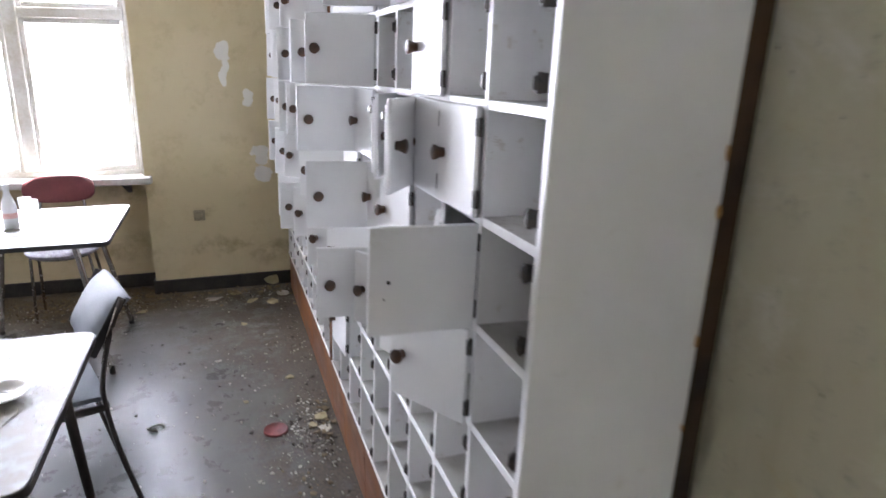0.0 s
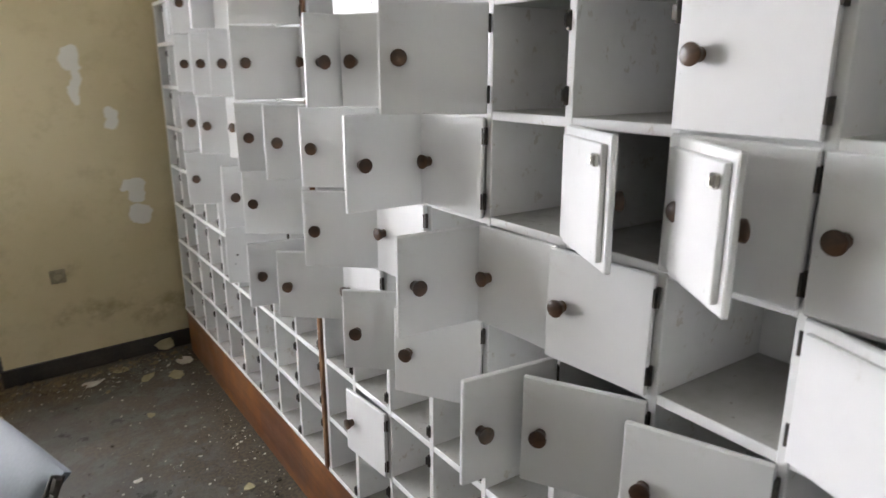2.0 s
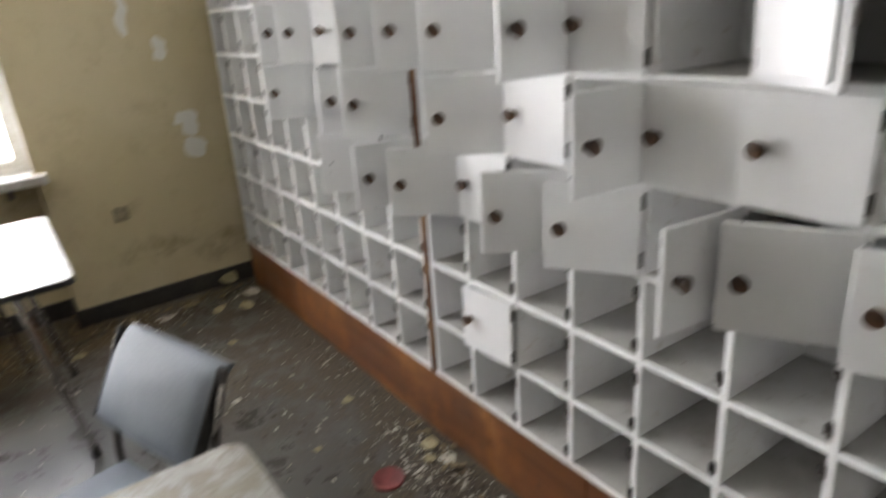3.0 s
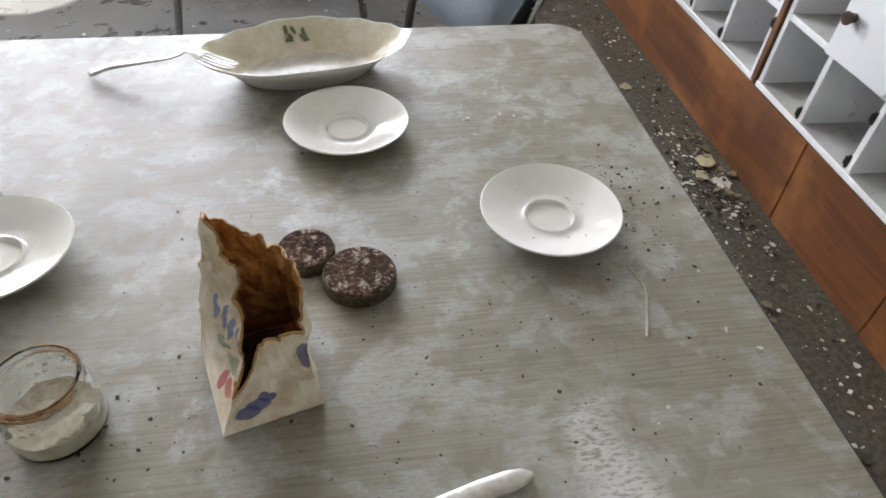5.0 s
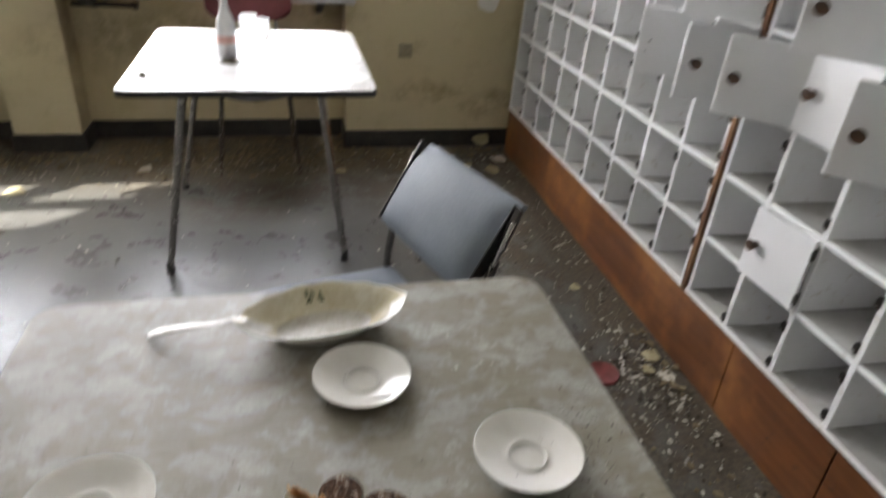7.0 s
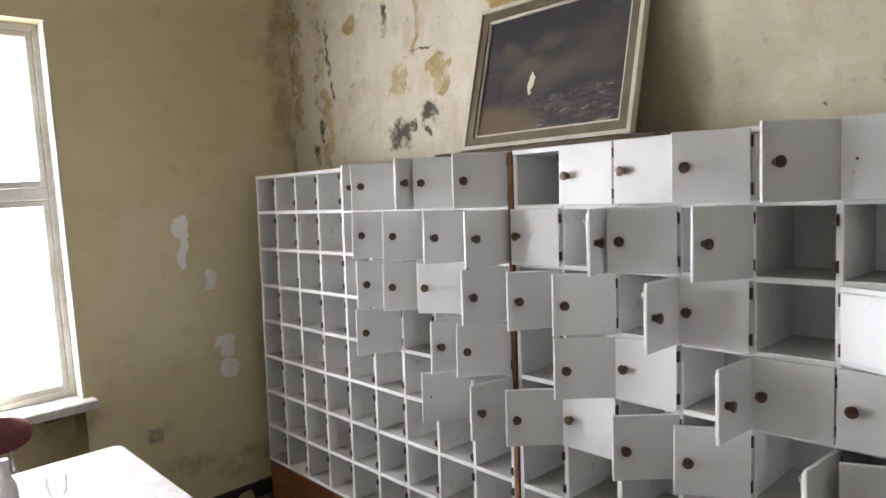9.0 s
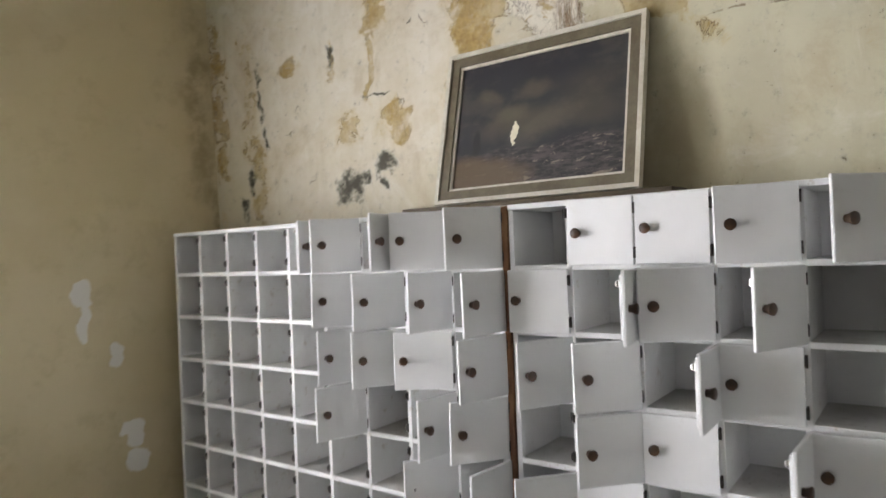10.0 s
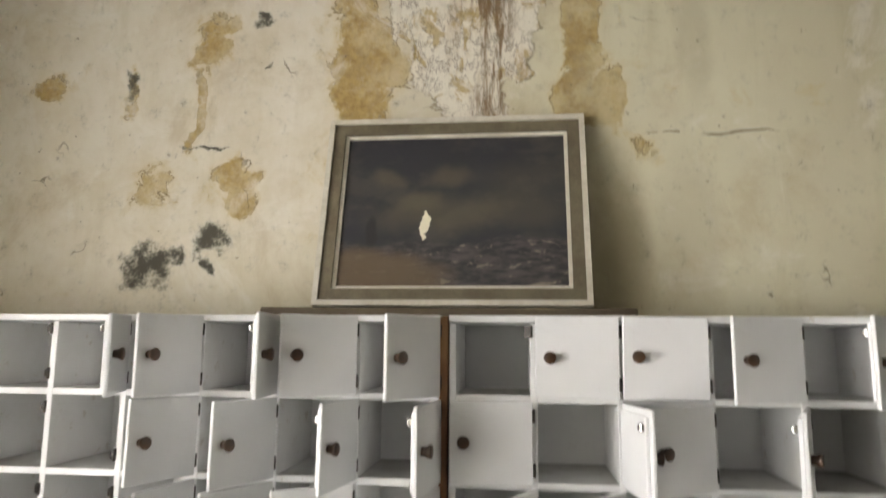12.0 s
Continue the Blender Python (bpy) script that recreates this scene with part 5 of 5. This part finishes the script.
def jar():
    j = thing("glass_jar", "small open glass jar with rusty rim and dried residue", "jar", m=pose(-0.925, 1.485, TZ, 0, 0, 0) @ Matrix.Scale(0.88, 4))
    part("glass", lathe([(0, 0.003), (0.028, 0.003), (0.0315, 0.007), (0.0318, 0.036), (0.0300, 0.043), (0.0285, 0.047), (0.0285, 0.060), (0.0300, 0.0612), (0.0312, 0.060), (0.0312, 0.048), (0.0335, 0.043), (0.0345, 0.036),
                         (0.0345, 0.006), (0.031, 0.0), (0, 0.0)], 48), JAR_GLASS, j, smooth=True)
    deposit = bmesh.new()
    for a0, a1, r, z, thick in ((5, 120, 0.0302, 0.0610, 0.0007), (128, 205, 0.0306, 0.0606, 0.0005), (212, 350, 0.0303, 0.0609, 0.0009), (190, 340, 0.0310, 0.0592, 0.0010), (20, 95, 0.0291, 0.0590, 0.0008)):
        steps = 26
        line = [(r * math.cos(radians(a0 + (a1 - a0) * q / steps)), r * math.sin(radians(a0 + (a1 - a0) * q / steps)), z + 0.0003 * noise.noise(Vector((q * 0.7, a0, 0)))) for q in range(steps + 1)]
        tube(line, [max(0.0003, thick * math.sin(math.pi * (q + 0.5) / (steps + 1)) ** 0.5 * (0.75 + 0.6 * noise.noise(Vector((q * 0.9, a0, 3))))) for q in range(steps + 1)], 6, bm=deposit)
    part("rusty_ring", deposit, RUST_RIM, j, "rusty brown deposit on the rim", True)
    part("thread", tube([(0.0314 * math.cos(radians(a)), 0.0314 * math.sin(radians(a)), 0.0515 + 0.003 * a / 360) for a in range(0, 331, 10)], 0.0011, 6), JAR_GLASS, j, smooth=True)
    part("thread_rust", tube([(0.0318 * math.cos(radians(a)), 0.0318 * math.sin(radians(a)), 0.0535 + 0.003 * a / 360) for a in range(190, 350, 8)], 0.0007, 6), RUST_RIM, j, "rusty stain along the screw thread", True)
    rust = bmesh.new()
    for a0, a1, r, z, thick in ((195, 345, 0.0282, 0.0555, 0.0016), (225, 335, 0.0283, 0.0515, 0.0020), (30, 120, 0.0282, 0.0560, 0.0013), (150, 260, 0.0292, 0.0470, 0.0013)):
        line = [(r * math.cos(radians(a0 + (a1 - a0) * q / 24)), r * math.sin(radians(a0 + (a1 - a0) * q / 24)), z + 0.0012 * noise.noise(Vector((q * 0.35, a0, 1)))) for q in range(25)]
        tube(line, [max(0.0003, thick * math.sin(math.pi * (q + 0.5) / 25) ** 0.6 * (0.7 + 0.7 * noise.noise(Vector((q * 0.6, a0, 5))))) for q in range(25)], 6, bm=rust)
    part("rust_streak", rust, RUST_RIM, j, "orange-brown streaks inside the neck", True)
    film, rnd = bmesh.new(), random.Random(8)
    for q in range(46):
        a, z = (rnd.uniform(30, 150), rnd.uniform(0.020, 0.052)) if q < 30 else (rnd.uniform(215, 340), rnd.uniform(0.036, 0.048))
        scale, rr = rnd.uniform(0.001, 0.0035), (0.0308 if z < 0.040 else 0.0285)
        bit = flake(rnd, scale, 0.0004)
        bmesh.ops.transform(bit, matrix=Matrix.Rotation(radians(a), 4, 'Z') @ Matrix.Translation((rr, 0, z)) @ Matrix.Rotation(radians(-90), 4, 'Y') @ Matrix.Diagonal((0.7, 1.3, 1, 1)), verts=bit.verts[:])
        merge(film, bit)
    tagged(part("dried_film", film, RESIDUE, j, "flaky white film inside the glass"), kind="stuff")
    lumps = bmesh.new()
    for x, y, z, w in ((0.012, -0.010, 0.013, 0.011), (0.019, 0.002, 0.012, 0.008), (0.004, -0.019, 0.012, 0.008), (-0.010, 0.008, 0.010, 0.009)):
        ball = bmesh.new()
        bmesh.ops.create_icosphere(ball, subdivisions=2, radius=w)
        for v in ball.verts:
            v.co = Vector((x + v.co.x * (1 + 0.4 * noise.noise(v.co * 160)), y + v.co.y * (1 + 0.4 * noise.noise(v.co * 160 + Vector((3, 0, 0)))), z + v.co.z * 0.6 * (1 + 0.5 * noise.noise(v.co * 200))))
        merge(lumps, ball)
    part("lump", lumps, RESIDUE, j, "pale caked lumps at the bottom", True)
    bm = lathe([(0, 0.0085), (0.015, 0.0075), (0.024, 0.011), (0.0290, 0.014), (0.0306, 0.020), (0.0308, 0.0075), (0.0275, 0.0036), (0, 0.0036)], 40)
    for v in bm.verts:
        if v.co.z > 0.006:
            v.co.z += 0.004 * noise.noise(Vector((v.co.x * 60, v.co.y * 60, 2)))
    part("residue", bm, RESIDUE, j, "dried yellowish residue", True)


jar()


# ---- things on the white table ----
def bottle():
    b = thing("bottle", "pale bottle with a faded red label on the white table", "bottle", m=pose(-0.992, 3.60, 0.7422, 0, 0, 0))
    part("body", lathe([(0, 0), (0.030, 0), (0.033, 0.004), (0.033, 0.10), (0.030, 0.125), (0.018, 0.155), (0.0135, 0.175), (0.013, 0.190), (0, 0.190)], 32), MILK, b, smooth=True)
    part("cap", lathe([(0, 0.215), (0.0140, 0.214), (0.0155, 0.210), (0.0155, 0.1905), (0.0, 0.1905)], 24), MILK, b, smooth=True)
    part("label", lathe([(0.0334, 0.050), (0.0342, 0.0505), (0.0342, 0.076), (0.0334, 0.0765)], 32), LABEL_R, b, smooth=True)


def drinking_glass(x, y, label, tip=None):
    g = thing("glass", label, "glass", "glasses on the white table", m=pose(x, y, 0.7422) if tip is None else tip)
    part("bowl", lathe([(0, 0.002), (0.026, 0.002), (0.0275, 0.004), (0.006, 0.012), (0.0045, 0.055), (0.008, 0.068), (0.026, 0.090), (0.030, 0.120), (0.0285, 0.150), (0.0272, 0.150), (0.0285, 0.120), (0.024, 0.092),
                        (0.004, 0.073), (0, 0.073)], 28), DUSTY_GLASS, g, smooth=True)
    part("foot", lathe([(0, 0), (0.0285, 0), (0.029, 0.0016), (0, 0.0018)], 28), DUSTY_GLASS, g, smooth=True)


bottle()
drinking_glass(-0.872, 3.505, "stemmed drinking glass on the white table")
drinking_glass(-0.915, 3.575, "second stemmed glass beside the bottle")
# a plain flat dark disc in front of the bottle
flat_disc = thing("flat_dark_disc", "small flat dark disc before the bottle", "lid", m=pose(-0.978, 3.535, 0.7424))
part("disc", lathe([(0, 0.003), (0.034, 0.003), (0.036, 0.002), (0.036, 0), (0, 0)], 24), RUST_SIDE, flat_disc)
cork = thing("crown_cork", "small dark crown cork on the white table", "cork", m=pose(-1.233, 3.342, 0.7424))
part("disc", lathe([(0, 0.012), (0.009, 0.012), (0.011, 0.010), (0.0125, 0), (0, 0)], 18), RUST_SIDE, cork)


# ---- wall and floor odds and ends ----
def socket():
    s = thing("wall_socket", "old yellowed wall socket on the window wall", "socket", m=pose(-0.175, YF, 0.532))
    part("plate", cuboid(-0.036, 0.036, -0.010, 0.0, -0.036, 0.036, 0.004), SOCKET, s)
    part("cover", lathe([(0, 0.012), (0.020, 0.012), (0.024, 0.009), (0.026, 0), (0, 0)], 24), SOCKET, s).matrix_basis = pose(0, -0.0102, 0, 90, 0, 0)


socket()
stub = thing("heating_pipe", "dark cut-off heating pipe under the window", "pipe")
part("pipe", tube([(-1.79, 4.80, 0.70), (-1.62, 4.80, 0.70), (-1.50, 4.80, 0.695)], 0.013, 10), DARK_TUBE, stub, smooth=True)
part("collar", tube([(-1.515, 4.80, 0.6955), (-1.49, 4.80, 0.695)], 0.019, 10), DARK_TUBE, stub, smooth=True)
part("wall_hook", cuboid(-1.66, -1.64, 4.80, YN, 0.692, 0.706, 0.002), DARK_TUBE, stub)

red = thing("red_lid", "faded red plastic lid lying on the floor", "lid", m=pose(0.131, 2.602, 0.001, 3, -2, 20))
part("disc", lathe([(0, 0.006), (0.042, 0.006), (0.046, 0.009), (0.050, 0.0095), (0.0515, 0.007), (0.0515, 0.0), (0.048, 0.0), (0, 0.002)], 36), RED, red, smooth=True)


def ring_scrap(x, y, label):
    r = thing("wire_scrap", label, "scrap", m=pose(x, y, 0.006))
    part("wire", tube([(0.03 * math.cos(radians(a)) * (1 + 0.2 * math.sin(radians(3 * a))), 0.024 * math.sin(radians(a)), 0.002 + 0.003 * math.sin(radians(2 * a))) for a in range(0, 300, 15)], 0.005, 7), RUST_SIDE, r, smooth=True)


ring_scrap(-0.357, 2.766, "curled dark strip of metal on the floor")


def scatter(name, label, material, count, spots, sizes, seed, z=0.0, thick=0.002, heap=0.0):
    """Many loose chips as one thing of kind stuff. spots: (x, y, spread x, spread y, weight)."""
    rnd = random.Random(seed)
    verts, faces = [], []
    total = sum(s[4] for s in spots)
    while len(faces) < count * 8:
        pick, k = rnd.uniform(0, total), 0
        while pick > spots[k][4]:
            pick -= spots[k][4]
            k += 1
        x, y = rnd.gauss(spots[k][0], spots[k][2]), rnd.gauss(spots[k][1], spots[k][3])
        if not (XL + 0.05 < x < XF - 0.04 and -1.5 < y < (YN if WIN1[0] < x < WIN1[1] else YF) - 0.03) and z == 0.0:
            continue
        if z and not (-1.15 < x < -0.405 and 1.25 < y < 2.03):
            continue
        size = sizes[0] * (sizes[1] / sizes[0]) ** (rnd.random() ** 2.2)
        bm = flake(rnd, size, min(thick, size * 0.5))
        m = Matrix.Translation((x, y, z + 0.0006 + rnd.random() * heap)) @ Euler((rnd.gauss(0, 0.10), rnd.gauss(0, 0.10), rnd.uniform(0, 6.3))).to_matrix().to_4x4()
        base = len(verts)
        bm.verts.index_update()
        low = min((m @ v.co).z for v in bm.verts)
        lift = max(0.0, z + 0.0004 - low)
        verts.extend([tuple((m @ v.co) + Vector((0, 0, lift))) for v in bm.verts])
        faces.extend([tuple(base + v.index for v in f.verts) for f in bm.faces])
        bm.free()
    me = bpy.data.meshes.new(name)
    me.from_pydata(verts, [], faces)
    me.update()
    me.materials.append(material)
    return tagged(new(name, me), label, "debris", kind="stuff")


FLOOR_SPOTS = ((0.33, 2.7, 0.03, 0.7, 1.2), (0.27, 2.58, 0.07, 0.14, 2.2), (0.22, 2.05, 0.09, 0.35, 1.0), (0.10, 3.2, 0.25, 0.6, 1.2), (-0.3, 3.0, 0.5, 0.8, 1.4), (-0.95, 4.45, 0.55, 0.13, 3.2), (0.1, 4.45, 0.3, 0.13, 1.6),
               (-2.2, 4.4, 0.6, 0.2, 1.6), (-1.8, 3.4, 0.6, 0.7, 0.9), (0.0, 1.5, 0.25, 0.5, 0.8), (0.32, 3.9, 0.06, 0.5, 0.8))
scatter("plaster_crumbs", "pale plaster crumbs and paint flakes scattered on the floor", CHIP, 2300, FLOOR_SPOTS, (0.0014, 0.012), 11)
scatter("dark_crumbs", "dark crumbs of dirt scattered on the floor", CHIP_D, 800, FLOOR_SPOTS, (0.002, 0.012), 12, thick=0.004, heap=0.003)
scatter("wall_rubble", "heap of brown plaster rubble along the window wall", RUBBLE, 1300, ((-0.95, 4.58, 0.5, 0.14, 4), (0.1, 4.53, 0.28, 0.06, 1.2), (-2.3, 4.52, 0.5, 0.08, 1.4), (0.33, 2.62, 0.04, 0.10, 0.25), (0.20, 2.12, 0.05, 0.10, 0.12)), (0.004, 0.024), 13, thick=0.005, heap=0.012)
scatter("table_crumbs", "dark crumbs scattered over the laminate table", CHIP_D, 420, ((-0.455, 1.665, 0.020, 0.045, 2.2), (-0.64, 1.50, 0.12, 0.08, 2.0), (-0.77, 1.7, 0.2, 0.25, 1.0), (-0.87, 1.42, 0.08, 0.05, 0.8), (-0.90, 1.475, 0.035, 0.012, 0.5)), (0.0006, 0.0024), 14, TZ, 0.0018)
scatter("table_flakes", "white paint flakes on the laminate table", CHIP, 30, ((-0.575, 1.84, 0.03, 0.02, 1.0), (-0.445, 1.6, 0.03, 0.1, 1.0), (-0.52, 1.5, 0.05, 0.08, 0.5)), (0.001, 0.0042), 15, TZ, 0.002)


def large_flake(x, y, size, turn, material, label, seed, z=0.0008):
    bm = flake(random.Random(seed), size, 0.003)
    ob = tagged(new("paint_flake", mesh_of("paint_flake", bm, material)), label, "debris", "paint flakes on the floor")
    ob.matrix_basis = pose(x, y, z, 0, 0, turn)
    return ob


for i, (x, y, size) in enumerate(((-0.13, 4.42, 0.07), (0.12, 4.33, 0.06), (0.25, 4.25, 0.08), (0.33, 4.42, 0.07), (0.02, 4.5, 0.05), (0.33, 2.66, 0.040), (0.335, 2.56, 0.045), (0.29, 2.60, 0.03), (-0.55, 4.3, 0.05),
                                  (-1.5, 4.38, 0.06), (0.05, 3.9, 0.03), (0.02, 2.9, 0.025), (-0.1, 3.4, 0.025), (0.24, 3.1, 0.03), (-2.0, 4.15, 0.07), (0.16, 1.95, 0.03))):
    large_flake(x, y, size, i * 47, CHIP_Y if i % 3 else CHIP, "curled yellowish paint flake lying on the floor", 20 + i)
leaning = tagged(new("plaster_piece", mesh_of("plaster_piece", flake(random.Random(77), 0.075, 0.012), CHIP_Y)), "fallen piece of plaster leaning on the skirting", "debris")
leaning.matrix_basis = pose(0.27, YF - 0.045, 0.045, 68, 0, 10)
dash = thing("scratched_fibre", "pale curved fibre lying on the table", "scrap")
part("strand", tube(smooth_line([(-0.489, 1.586, TZ + 0.0012), (-0.485, 1.558, TZ + 0.0012), (-0.493, 1.532, TZ + 0.0012), (-0.502, 1.509, TZ + 0.0012)], 5), 0.0011, 6), CHIP, dash)
